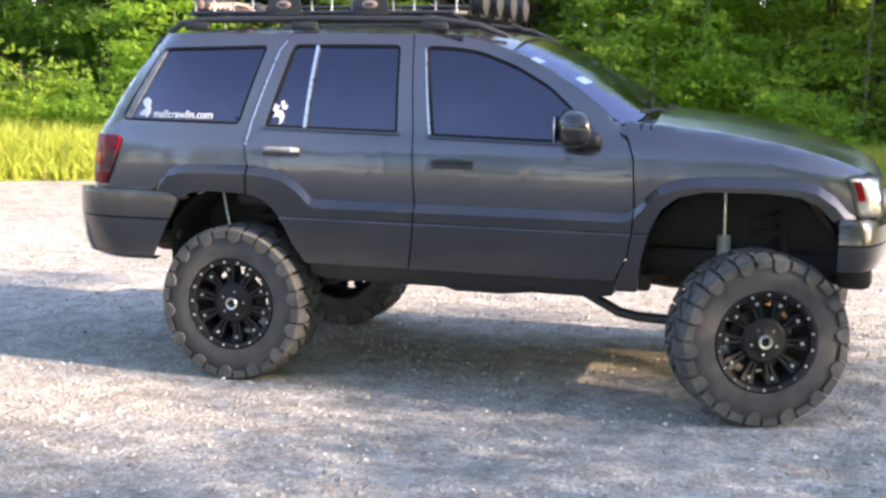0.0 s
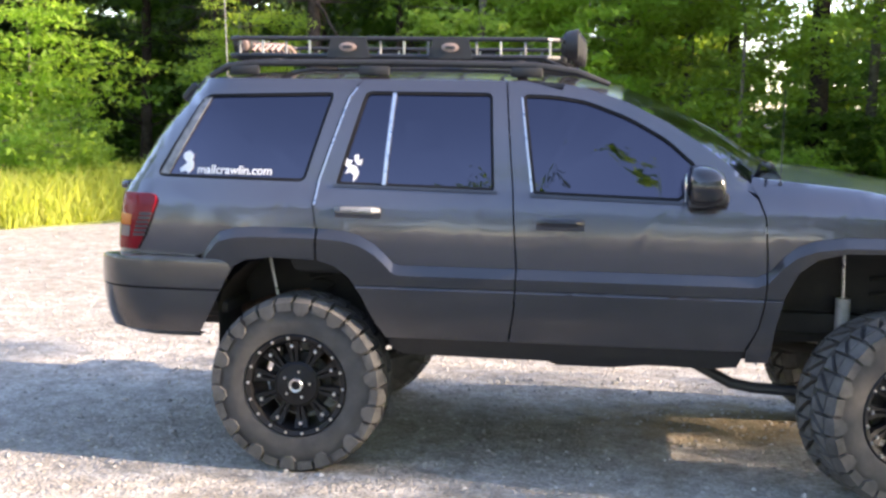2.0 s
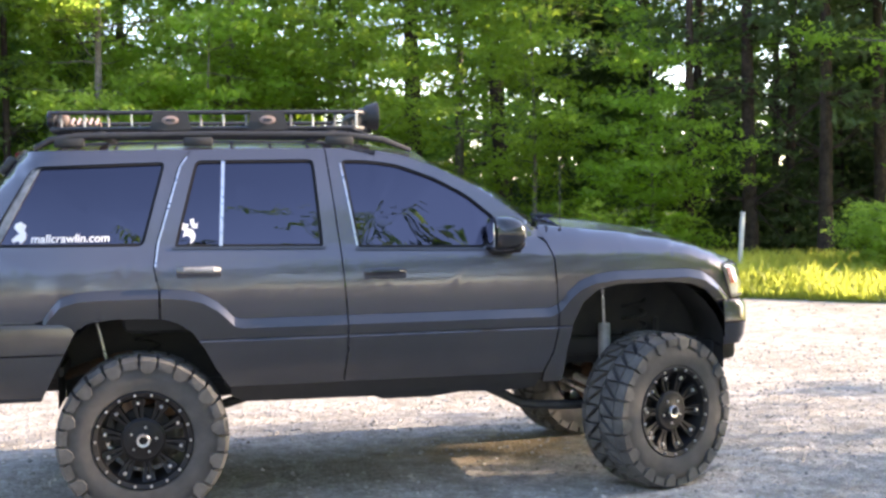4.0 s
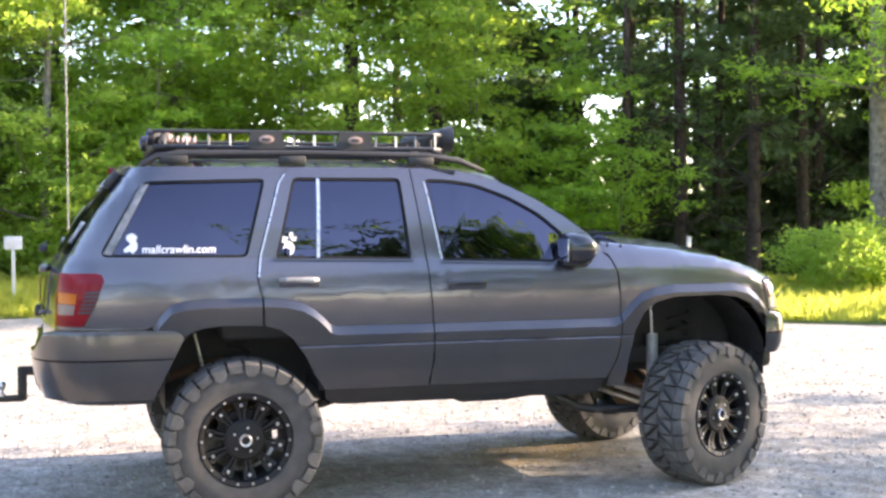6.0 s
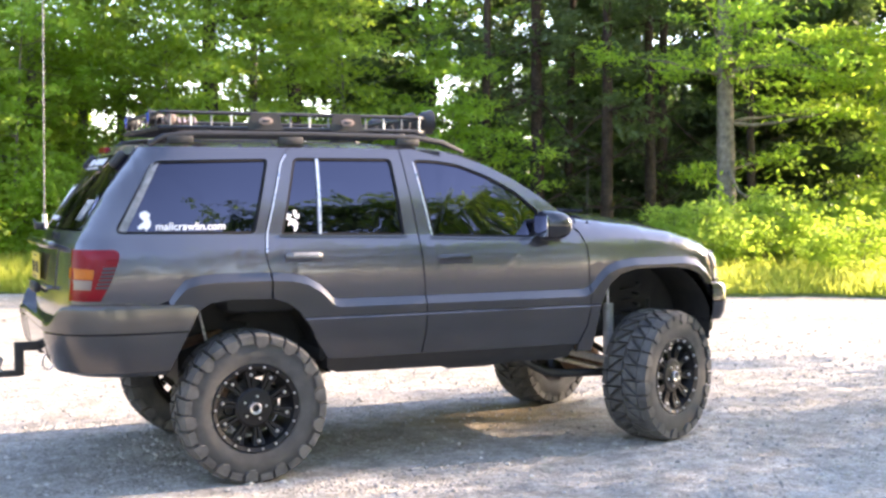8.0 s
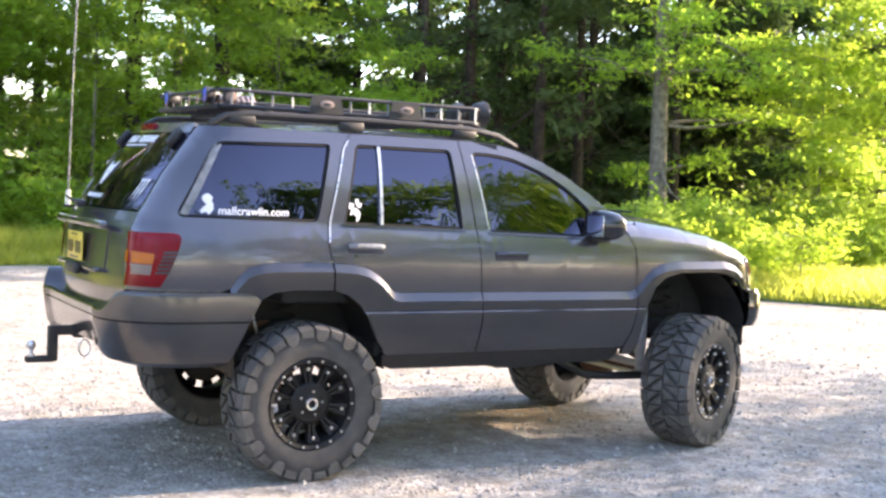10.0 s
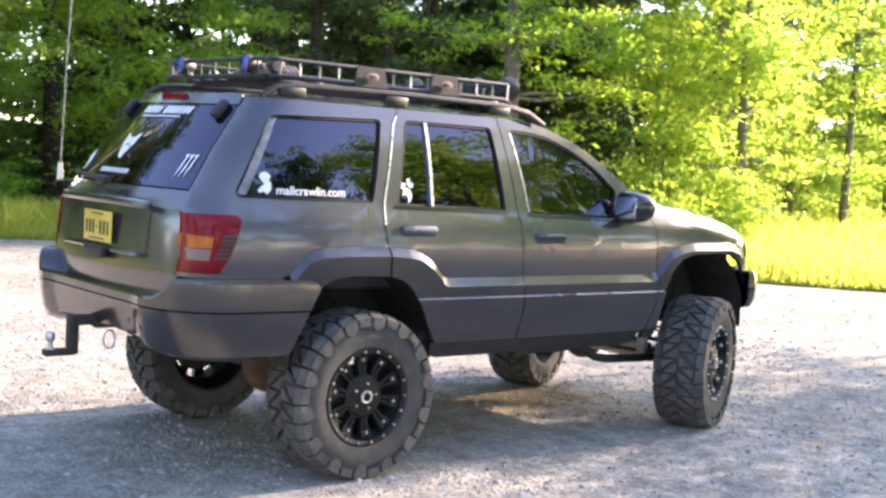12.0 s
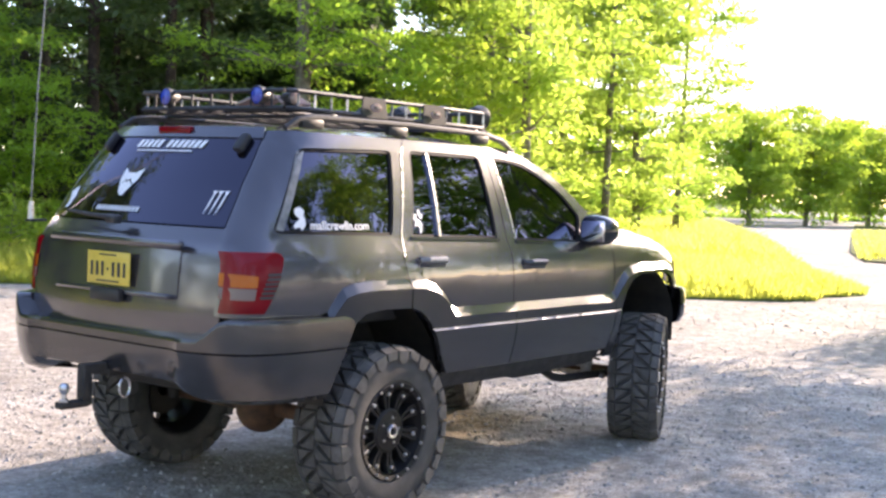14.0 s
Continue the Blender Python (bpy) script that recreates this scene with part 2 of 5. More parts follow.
def sheet(outer, holes, sgn, extra=0.0, thick=0.02, dx=0.07, dz=0.07, cuts=(), offs=None):
    """A pressed panel: an outline in length and height with holes, laid on the vehicle's side and given a thickness."""
    bm = bmesh.new()
    edges = []
    for loop in [outer, *holes]:
        vs = [bm.verts.new((p[0], 0, p[1])) for p in loop]
        edges += [bm.edges.new((vs[i - 1], vs[i])) for i in range(len(vs))]
    bmesh.ops.triangle_fill(bm, edges=edges, use_beauty=True, use_dissolve=False)
    x0, x1 = min(p[0] for p in outer), max(p[0] for p in outer)
    z0, z1 = min(p[1] for p in outer), max(p[1] for p in outer)
    xs = [x0 + dx * k for k in range(1, int((x1 - x0) / dx) + 1)]
    if x0 < -0.6:
        xs += [x0 + 0.02 * k for k in range(1, 12)]
    if x1 > 2.9:
        xs += [x1 - 0.03 * k for k in range(1, 10)]
    zs = [z0 + dz * k for k in range(1, int((z1 - z0) / dz) + 1)] + list(cuts)
    for ax, vals in ((0, xs), (2, zs)):
        for v in vals:
            co, no = [0, 0, 0], [0, 0, 0]
            co[ax], no[ax] = v, 1
            bmesh.ops.bisect_plane(bm, geom=bm.verts[:] + bm.edges[:] + bm.faces[:], dist=0.0005, plane_co=co, plane_no=no)
    for v in bm.verts:
        k = offs(v.co.x, v.co.z) if offs else 0.0
        v.co.y = sgn * side(v.co.x, v.co.z, extra + k)
    bmesh.ops.recalc_face_normals(bm, faces=bm.faces)
    up = sum((f.normal.y * f.calc_area() for f in bm.faces))
    if up * sgn < 0:
        bmesh.ops.reverse_faces(bm, faces=bm.faces)
    if thick:
        outs = bm.faces[:]
        ret = bmesh.ops.duplicate(bm, geom=bm.verts[:] + bm.edges[:] + outs)
        vm = {k: w for k, w in ret["vert_map"].items() if isinstance(k, bmesh.types.BMVert) and k not in ret["geom"]}
        inner_faces = [g for g in ret["geom"] if isinstance(g, bmesh.types.BMFace)]
        rim = [e for e in bm.edges if len(e.link_faces) == 1 and e.link_faces[0] not in set(inner_faces)]
        pairs = []
        for e in rim:
            a, b = e.verts
            pairs.append((a, b, ret["vert_map"][a], ret["vert_map"][b]))
        for f in inner_faces:
            for v in f.verts:
                v.tag = True
        for v in {v for f in inner_faces for v in f.verts}:
            v.co.y -= sgn * thick
        bmesh.ops.reverse_faces(bm, faces=inner_faces)
        for a, b, c, d in pairs:
            try:
                bm.faces.new((a, b, d, c))
            except ValueError:
                pass
        bmesh.ops.recalc_face_normals(bm, faces=bm.faces)
    return bm


def ridge_line(x0, x1, step=0.035, drop=0.0):
    xs = sorted({x0, x1, *[p[0] for p in RIDGE if x0 < p[0] < x1], *np.arange(x0, x1, step).round(3).tolist()})
    keep = [xs[0]]
    for x in xs[1:]:
        if x - keep[-1] > 0.012:
            keep.append(x)
    keep[-1] = x1
    return [(x, lerp(RIDGE, x) - drop) for x in keep]


REAR_ARCH = [(-0.40, 0.60), (-0.385, 0.75), (-0.345, 0.88), (-0.30, 0.955), (-0.24, 0.99), (-0.12, 1.005), (0.08, 1.0), (0.18, 0.975), (0.25, 0.925), (0.31, 0.84), (0.36, 0.74), (0.425, 0.60)]
FRONT_ARCH = [(2.13, 0.60), (2.15, 0.76), (2.185, 0.90), (2.24, 1.01), (2.32, 1.07), (2.44, 1.098), (2.72, 1.10), (2.86, 1.085), (2.95, 1.045), (3.02, 0.97), (3.065, 0.88), (3.075, 0.76)]

# ---- the lifted off-road wagon ----
CY = 0.06
suv = tagged(new("suv"), "lifted dark grey off-road wagon with mud tyres on gravel", "car")
suv.matrix_world = pose(0, CY, 0)
QW = rounded([(-0.72, 1.36), (0.022, 1.352), (0.135, 1.762), (-0.50, 1.745)], [0.05, 0.03, 0.03, 0.05])
RW = rounded([(0.172, 1.343), (0.902, 1.330), (0.872, 1.768), (0.285, 1.768)], [0.02, 0.02, 0.03, 0.03])
FW = rounded([(1.08, 1.320), (1.735, 1.304), (1.80, 1.455), (1.66, 1.575), (1.49, 1.668), (1.30, 1.738), (1.15, 1.760), (1.013, 1.763)], [0.02, 0.03, 0.03, 0.05, 0.05, 0.05, 0.05, 0.03])
CUT_R = [(0.265, 1.825), (0.235, 1.79), (0.20, 1.74), (0.085, 1.36), (0.07, 1.25), (0.085, 1.17)]
CUT_B = [(0.935, 1.825), (0.988, 1.32), (1.012, 1.0)]
APILLAR = [(1.02, 1.825), (1.20, 1.815), (1.32, 1.79), (1.50, 1.728), (1.66, 1.65), (1.80, 1.565), (1.93, 1.47), (2.02, 1.395)]
G = 0.0035


def strip(x0, x1, sgn, parent_name, arch_pts):
    """Plastic cladding: a bevelled shelf along the ridge line and the face below it, to the given lower outline."""
    top, low = ridge_line(x0, x1), ridge_line(x0, x1, drop=0.046)
    outline = low + list(arch_pts)
    bm = sheet(outline, [], sgn, 0.03, 0.028, cuts=(0.877, 0.888, 0.892), offs=lambda x, z: -0.004 if 0.8865 < z < 0.8895 else (0.0 if z > 0.8895 else 0.007))
    a = [bm.verts.new((x, sgn * side(x, z, -0.002), z)) for x, z in top]
    b = [bm.verts.new((x, sgn * side(x, z, 0.0296), z + 0.0004)) for x, z in low]
    for i in range(len(a) - 1):
        q = (a[i], a[i + 1], b[i + 1], b[i])
        f = bm.faces.new(q)
        f.normal_update()
        if f.normal.z < 0:
            f.normal_flip()
    return part(parent_name, bm, CLAD, suv, "grey textured plastic cladding with a bevelled shelf", 20)


def window(name, poly, sgn, label):
    ring = sheet(inset(poly, -0.006), [inset(poly, 0.012)], sgn, -0.004, 0.012, dx=0.15, dz=0.15)
    part(name + "_seal", ring, SEAL, suv)
    pane = part(name, sheet(inset(poly, 0.010), [], sgn, -0.013, 0.004, dx=0.15, dz=0.15), TINT, suv, label)
    return pane


for sgn in (-1, 1):
    # rear quarter panel
    outer = [(-0.94, 0.992), (-0.945, 1.0)] + [(lerp(XR, z) + 0.004, z) for z in (1.1, 1.2, 1.28, 1.32, 1.36, 1.46, 1.57, 1.68, 1.78)] + [(-0.545, 1.822), (-0.50, 1.825)]
    outer += [(x - G, z) for x, z in CUT_R] + [(0.095, lerp(RIDGE, 0.09))] + ridge_line(-0.455, 0.09)[::-1][1:] + [(-0.5, 0.992)]
    part("rear_quarter_panel", sheet(outer, [inset(QW, -0.002)], sgn), PAINT, suv, "dark graphite painted steel")
    # rear door
    outer = [(x + G, z) for x, z in CUT_R] + [(0.10, lerp(RIDGE, 0.10))] + ridge_line(0.10, 1.009)[1:] + [(x - G, z) for x, z in CUT_B[::-1]]
    part("rear_door", sheet(outer, [inset(RW, -0.002)], sgn), PAINT, suv, "dark graphite painted steel")
    # front door
    outer = [(x + G, z) for x, z in CUT_B] + ridge_line(1.016, 2.105)[0:] + [(2.102, 1.1), (2.092, 1.24), (2.06, 1.32), (2.01, 1.36)]
    outer += [(x - 0.012, z - 0.03) for x, z in APILLAR[::-1][1:-1]] + [(1.02, 1.825)]
    part("front_door", sheet(outer, [inset(FW, -0.002)], sgn), PAINT, suv, "dark graphite painted steel")
    # windscreen pillar
    outer = [(x, z) for x, z in APILLAR[1:]] + [(2.075, 1.335)] + [(x - 0.01, z - 0.036) for x, z in APILLAR[::-1][:-1]]
    part("windscreen_pillar", sheet(outer, [], sgn, -0.003, 0.03), PAINT, suv)
    # front fender
    outer = [(2.112, 0.995), (2.110, 1.1), (2.100, 1.24), (2.068, 1.325), (2.03, 1.385), (2.045, 1.412)] + [(x, z - 0.004) for x, z in HOODZ[1:6]] + [(3.165, 1.195), (3.07, 1.185), (3.115, 1.0)]
    outer += ridge_line(2.112, 3.115)[::-1][1:-1]
    part("front_fender", sheet(outer, [], sgn, dx=0.05, dz=0.04), PAINT, suv, "dark graphite painted steel")
    # cladding below the ridge
    tail = [(0.09, 0.999)] + [p for p in REAR_ARCH[::-1] if -0.36 < p[0] < 0.09] + [(-0.36, 0.86), (-0.44, 0.86), (-0.455, 0.96)]
    strip(-0.455, 0.09, sgn, "rear_wheel_flare", tail)
    strip(0.10, 1.009, sgn, "rear_door_cladding", [(1.004, 0.80), (0.98, 0.652), (0.42, 0.652)] + [p for p in REAR_ARCH[::-1] if 0.12 < p[0] < 0.40] + [(0.10, 1.0)])
    strip(1.016, 2.105, sgn, "front_door_cladding", [(2.10, 0.88), (2.075, 0.76), (2.02, 0.652), (0.988, 0.652), (1.011, 0.80)])
    strip(2.112, 3.115, sgn, "front_wheel_flare", [(3.10, 0.97), (3.07, 0.90)] + [p for p in FRONT_ARCH[::-1] if p[1] > 0.89 and p[0] < 3.06] + FRONT_ARCH[1::-1] + [(2.03, 0.60), (2.03, 0.652), (2.083, 0.76), (2.107, 0.88)])
    # sill
    outer = [(0.425, 0.647), (2.03, 0.647), (2.0, 0.565), (1.9, 0.552), (1.6, 0.555), (1.45, 0.535), (1.2, 0.535), (1.15, 0.555), (0.5, 0.56), (0.435, 0.59)]
    part("sill", sheet(outer, [], sgn, 0.0, 0.10), BLACK, suv, "black plastic sill")
    # windows
    window("quarter_window", QW, sgn, "dark tinted glass")
    window("rear_door_window", RW, sgn, "dark tinted glass")
    window("front_door_window", FW, sgn, "dark tinted glass")
    bm = sheet([(0.388, 1.345), (0.404, 1.345), (0.428, 1.765), (0.412, 1.765)], [], sgn, 0.003, 0.016)
    part("window_divider", bm, STEEL, suv, "bright worn divider strip")
    # quarter window trim, its sun glint painted in as pale grey
    bm = sheet([(-0.70, 1.37), (-0.655, 1.37), (-0.462, 1.738), (-0.50, 1.738)], [], sgn, -0.004, 0.008)
    part("window_trim", bm, WORN_GLINT, suv, "window trim with a sun glint put into its pale grey")
    # bright door edges: worn paint and edge glints put into one steel colour
    for pts in (CUT_R[1:], ):
        bm = sheet([(x + 0.004, z) for x, z in pts[:-1]] + [(x + 0.012, z) for x, z in pts[:-1][::-1]], [], sgn, 0.002, 0.006)
        part("door_edge_trim", bm, STEEL, suv, "bright strip for the door's worn edge and its glints")
    bm = sheet([(1.007, 1.75), (1.013, 1.75), (1.078, 1.33), (1.068, 1.33)], [], sgn, 0.002, 0.006)
    part("door_edge_trim", bm, STEEL, suv, "bright strip for the door's worn edge and its glints")
    for poly in ([(0.16, 1.332), (0.915, 1.318), (0.915, 1.332), (0.16, 1.346)], [(1.065, 1.308), (1.80, 1.288), (1.80, 1.302), (1.065, 1.322)]):
        part("belt_moulding", sheet(poly, [], sgn, 0.007, 0.014), GLOSSY, suv)
    # door handles
    for hx, hz in ((0.285, 1.222), (1.205, 1.19)):
        bm = bmesh.new()
        w = side(hx, hz)
        box(bm, (hx, sgn * (w + 0.002), hz), (0.215, 0.010, 0.058), 0.004)
        h = part("door_handle", bm, PAINT, suv, "door handle in a recessed painted plate")
        bm = bmesh.new()
        tube(bm, [(hx - 0.10, sgn * (w + 0.008), hz + 0.008), (hx - 0.07, sgn * (w + 0.034), hz + 0.01), (hx + 0.07, sgn * (w + 0.034), hz + 0.01), (hx + 0.10, sgn * (w + 0.008), hz + 0.008)], [0.012, 0.016, 0.016, 0.012], 10)
        part("pull", bm, WORN_GLINT if hx < 1 else GLOSSY, h)
    # side mirror
    bm = bmesh.new()
    g = bmesh.ops.create_uvsphere(bm, u_segments=24, v_segments=14, radius=1.0)["verts"]
    for v in g:
        p = v.co
        q = Vector([math.copysign(abs(c) ** 0.78, c) for c in p])
        v.co = Vector((1.815 + 0.088 * q.x + (0.035 * q.y * sgn), sgn * (0.925 + 0.10 * q.y * sgn), 1.375 + 0.090 * q.z * (1 - 0.15 * q.y * sgn)))
        if v.co.x < 1.76:
            v.co.x = 1.76 + (v.co.x - 1.76) * 0.15
    mirror = part("side_mirror", bm, GLOSSY, suv, "glossy black door mirror")
    bm = bmesh.new()
    box(bm, (1.85, sgn * 0.83, 1.322), (0.17, 0.14, 0.06), 0.02)
    part("mirror_foot", bm, BLACK, mirror)
    bm = bmesh.new()
    box(bm, (1.742, sgn * 0.925, 1.372), (0.006, 0.155, 0.12), 0.002)
    part("mirror_glass", bm, CHROME, mirror)
    # tail light
    zs = (1.012, 1.06, 1.11, 1.16, 1.205, 1.25, 1.278)
    edge = [(-0.800, 1.012), (-0.772, 1.06), (-0.735, 1.14), (-0.708, 1.22), (-0.700, 1.25), (-0.708, 1.270), (-0.73, 1.278)]
    body = [(lerp(XR, z) + 0.003, z) for z in zs[::-1]] + edge
    light = part("tail_light", sheet(body, [], sgn, 0.012, 0.03, dx=0.03), RED, suv, "red tail light with amber and clear sections")
    part("amber_lens", sheet([(-0.936, 1.128), (-0.835, 1.125), (-0.828, 1.175), (-0.932, 1.185)], [], sgn, 0.016, 0.006, dx=0.02), AMBER, light, "amber lens")
    part("reversing_lens", sheet([(-0.938, 1.072), (-0.845, 1.07), (-0.837, 1.12), (-0.937, 1.123)], [], sgn, 0.016, 0.006, dx=0.02), SMOKED, light, "clear lens")
    for k in range(6):
        z = 1.075 + 0.02 * k
        x = -0.812 + 0.0075 * k
        part("louvre", sheet([(x - 0.01, z), (x + 0.056, z + 0.002), (x + 0.056, z + 0.014), (x - 0.01, z + 0.012)], [], sgn, 0.016, 0.008, dx=0.05), INK, light)
    # headlamp
    hl = rounded([(3.075, 1.175), (3.205, 1.175), (3.225, 1.01), (3.13, 1.005)], 0.015)
    lamp = part("headlamp", sheet(hl, [], sgn, 0.004, 0.04, dx=0.03), LAMPGLASS, suv, "clear headlamp with a red side marker")
    part("marker_lens", sheet([(3.090, 1.160), (3.128, 1.160), (3.152, 1.07), (3.122, 1.07)], [], sgn, 0.009, 0.006, dx=0.02), RED, lamp, "red side marker")
    part("headlamp_rim", sheet(inset(hl, -0.012), [inset(hl, 0.002)], sgn, 0.006, 0.03, dx=0.05), BLACK, lamp)
    # roof rail
    bm = bmesh.new()
    ry = 0.595
    tube(bm, [(-0.50, sgn * ry, 1.835), (-0.42, sgn * ry, 1.88), (-0.30, sgn * ry, 1.897), (0.4, sgn * ry, 1.905), (1.05, sgn * ry, 1.897), (1.25, sgn * (ry - 0.01), 1.87), (1.40, sgn * (ry - 0.03), 1.815)], [0.014, 0.018, 0.017, 0.016, 0.017, 0.018, 0.012], 10)
    rail = part("roof_rail", bm, BLACK, suv, "black roof rail")
    for fx in (-0.33, 0.30, 1.02):
        bm = bmesh.new()
        box(bm, (fx, sgn * ry, 1.867), (0.15, 0.035, 0.05), 0.012)
        part("rail_foot", bm, BLACK, rail)
    # wheel arch liners
    for ax, rad, zc in ((0.0, 0.46, 0.56), (2.60, 0.50, 0.62)):
        bm = bmesh.new()
        prev = None
        for k in range(17):
            a = math.pi * k / 16
            x, z = ax + rad * math.cos(a), zc + (rad + 0.02) * math.sin(a)
            x = min(max(x, -0.40), 3.06)
            row = [bm.verts.new((x, sgn * 0.40, z)), bm.verts.new((x, sgn * 0.80, z))]
            if prev:
                bm.faces.new((prev[0], prev[1], row[1], row[0]))
            prev = row
        arc = [bm.verts.new((min(max(ax + rad * math.cos(math.pi * k / 16), -0.40), 3.06), sgn * 0.395, zc + (rad + 0.02) * math.sin(math.pi * k / 16))) for k in range(17)]
        bm.faces.new(arc)
        bmesh.ops.solidify(bm, geom=bm.faces[:], thickness=0.006)
        part("wheel_well", bm, UNDER, suv)

# roof skin
ROOFZ = [(-0.60, 1.805), (-0.55, 1.83), (-0.45, 1.853), (-0.3, 1.866), (0.25, 1.88), (0.8, 1.878), (1.2, 1.86), (1.4, 1.832), (1.52, 1.80)]


def grid_skin(xs, half, zf, ny=16, thick=0.02):
    bm = bmesh.new()
    rows = []
    for x in xs:
        rows.append([bm.verts.new((x, half(x) * t, zf(x, t))) for t in np.linspace(-1, 1, ny + 1)])
    for a, b in zip(rows, rows[1:]):
        for k in range(ny):
            bm.faces.new((a[k], b[k], b[k + 1], a[k + 1]))
    bmesh.ops.recalc_face_normals(bm, faces=bm.faces)
    if sum(f.normal.z for f in bm.faces) < 0:
        bmesh.ops.reverse_faces(bm, faces=bm.faces)
    bmesh.ops.solidify(bm, geom=bm.faces[:], thickness=thick)
    return bm


def roof_edge(x):
    return 1.824 if x < 1.1 else lerp([(1.1, 1.824), (1.2, 1.816), (1.32, 1.792), (1.5, 1.73), (1.6, 1.69)], x)


part("roof", grid_skin(np.linspace(-0.56, 1.46, 40), lambda x: side(x, roof_edge(x)) - 0.001, lambda x, t: lerp(ROOFZ, x) - (lerp(ROOFZ, x) - roof_edge(x) + 0.001) * abs(t) ** 3.2), PAINT, suv, "dark graphite painted roof")
# windscreen: from the roof's front edge to the cowl
bm = bmesh.new()
rows = []
for k in range(13):
    s = k / 12
    row = []
    for t in np.linspace(-1, 1, 17):
        xe, ze = lerp([(0, 1.44), (0.3, 1.62), (0.65, 1.82), (1, 2.02)], s), lerp([(0, 1.745), (0.3, 1.665), (0.65, 1.55), (1, 1.398)], s)
        w = side(xe, ze) - 0.012
        bulge = 1 - abs(t) ** 2.2
        row.append(bm.verts.new((xe + bulge * lerp([(0, 0.04), (1, 0.17)], s), w * t, ze + bulge * lerp([(0, 0.062), (1, 0.03)], s))))
    rows.append(row)
for a, b in zip(rows, rows[1:]):
    for k in range(16):
        bm.faces.new((a[k], b[k], b[k + 1], a[k + 1]))
bmesh.ops.solidify(bm, geom=bm.faces[:], thickness=0.006)
part("windscreen", bm, PANE, suv, "clear raked windscreen")
# bonnet
part("bonnet", grid_skin(np.linspace(2.17, 3.2, 34), lambda x: side(x, lerp(HOODZ, x) - 0.003) - 0.004,
     lambda x, t: lerp(HOODZ, x) - 0.004 + lerp([(2.1, 0.055), (2.8, 0.05), (3.2, 0.02)], x) * (1 - abs(t) ** 2.6) + 0.008 * max(0, 1 - abs(abs(t) - 0.62) * 9)), PAINT, suv, "dark graphite painted bonnet")
part("cowl", grid_skin(np.linspace(2.02, 2.18, 5), lambda x: 0.70, lambda x, t: lerp([(2.02, 1.40), (2.18, 1.395)], x) + 0.03 * (1 - t * t)), BLACK, suv)
for wy in (-0.32, 0.25):
    bm = bmesh.new()
    tube(bm, [(2.17, wy, 1.445), (2.14, wy - 0.1, 1.462), (2.12, wy - 0.36, 1.45)], [0.012, 0.008, 0.006], 8)
    box(bm, (2.115, wy - 0.25, 1.458), (0.012, 0.42, 0.012), 0.003)
    part("wiper", bm, BLACK, suv)
bm = bmesh.new()
tube(bm, [(2.16, -0.755, 1.33), (2.16, -0.757, 1.39)], [0.012, 0.009], 8)
tube(bm, [(2.16, -0.757, 1.39), (2.165, -0.757, 1.80)], [0.0025, 0.0015], 6)
part("fender_antenna", bm, BLACK, suv, "thin black fender antenna")
# front: grille and bumper
bm = bmesh.new()
box(bm, (3.195, 0, 1.08), (0.05, 1.10, 0.20), 0.015)
grille = part("grille", bm, BLACK, suv)
for k in range(7):
    bm = bmesh.new()
    box(bm, (3.225, -0.33 + 0.11 * k, 1.09), (0.012, 0.065, 0.14), 0.01)
    part("grille_slot", bm, UNDER, grille)


def wrap(pts, z0, z1, lip, name, material, label):
    """A bumper: a plan outline swept up between two heights, pulled in below and at the top edge."""
    bm = bmesh.new()
    levels = lip
    rows = []
    for z, k, dx_ in levels:
        row = []
        for x, y, c in pts:
            zz = z(x, y) if callable(z) else z
            xx = x + dx_ * (1 if x > 1 else -1) * c
            if x < 1:
                xx += (zz - 0.87) * 0.5 * max(0.0, 1 - c * 1.6)
            row.append(bm.verts.new((xx, y * k, zz)))
        rows.append(row)
    rows.append([bm.verts.new((v.co.x * 0.97 + (0.09 if v.co.x > 1 else -0.01), v.co.y * 0.93, v.co.z - 0.012)) for v in rows[-1]])
    rows.insert(0, [bm.verts.new((v.co.x * 0.97 + (0.09 if v.co.x > 1 else -0.01), v.co.y * 0.93, v.co.z + 0.012)) for v in rows[0]])
    for a, b in zip(rows, rows[1:]):
        for i in range(len(pts) - 1):
            bm.faces.new((a[i], a[i + 1], b[i + 1], b[i]))
    bmesh.ops.recalc_face_normals(bm, faces=bm.faces)
    return part(name, bm, material, suv, label, 28)


def plan(front):
    out = []
    n = 44
    for i in range(n + 1):
        a = -math.pi / 2 + math.pi * i / n
        c, s = math.cos(a), math.sin(a)
        ex = abs(c) ** (0.62 if front else 0.45)
        y = 0.905 * math.copysign(abs(s) ** (0.62 if front else 0.40), s)
        out.append((ex, y, max(0.0, c) ** 0.5))
    return out


pf = [(3.04 + 0.225 * e, y * 0.955, c) for e, y, c in plan(True)]
wrap(pf, 0.72, 0.99, [(0.735, 0.90, -0.09), (0.75, 0.97, -0.02), (0.80, 1.0, 0.0), (0.868, 1.005, 0.012), (0.872, 0.995, 0.0), (0.877, 1.005, 0.012), (0.955, 1.0, 0.01), (0.985, 0.985, -0.01), (0.992, 0.93, -0.06)], "front_bumper", CLAD, "grey plastic front bumper")
bm = bmesh.new()
box(bm, (3.12, 0, 0.70), (0.16, 1.35, 0.12), 0.04)
part("front_valance", bm, UNDER, suv)


def rear_top(x, y):
    return 0.99 - 0.09 * min(1.0, max(0.0, (0.74 - abs(y)) / 0.10))


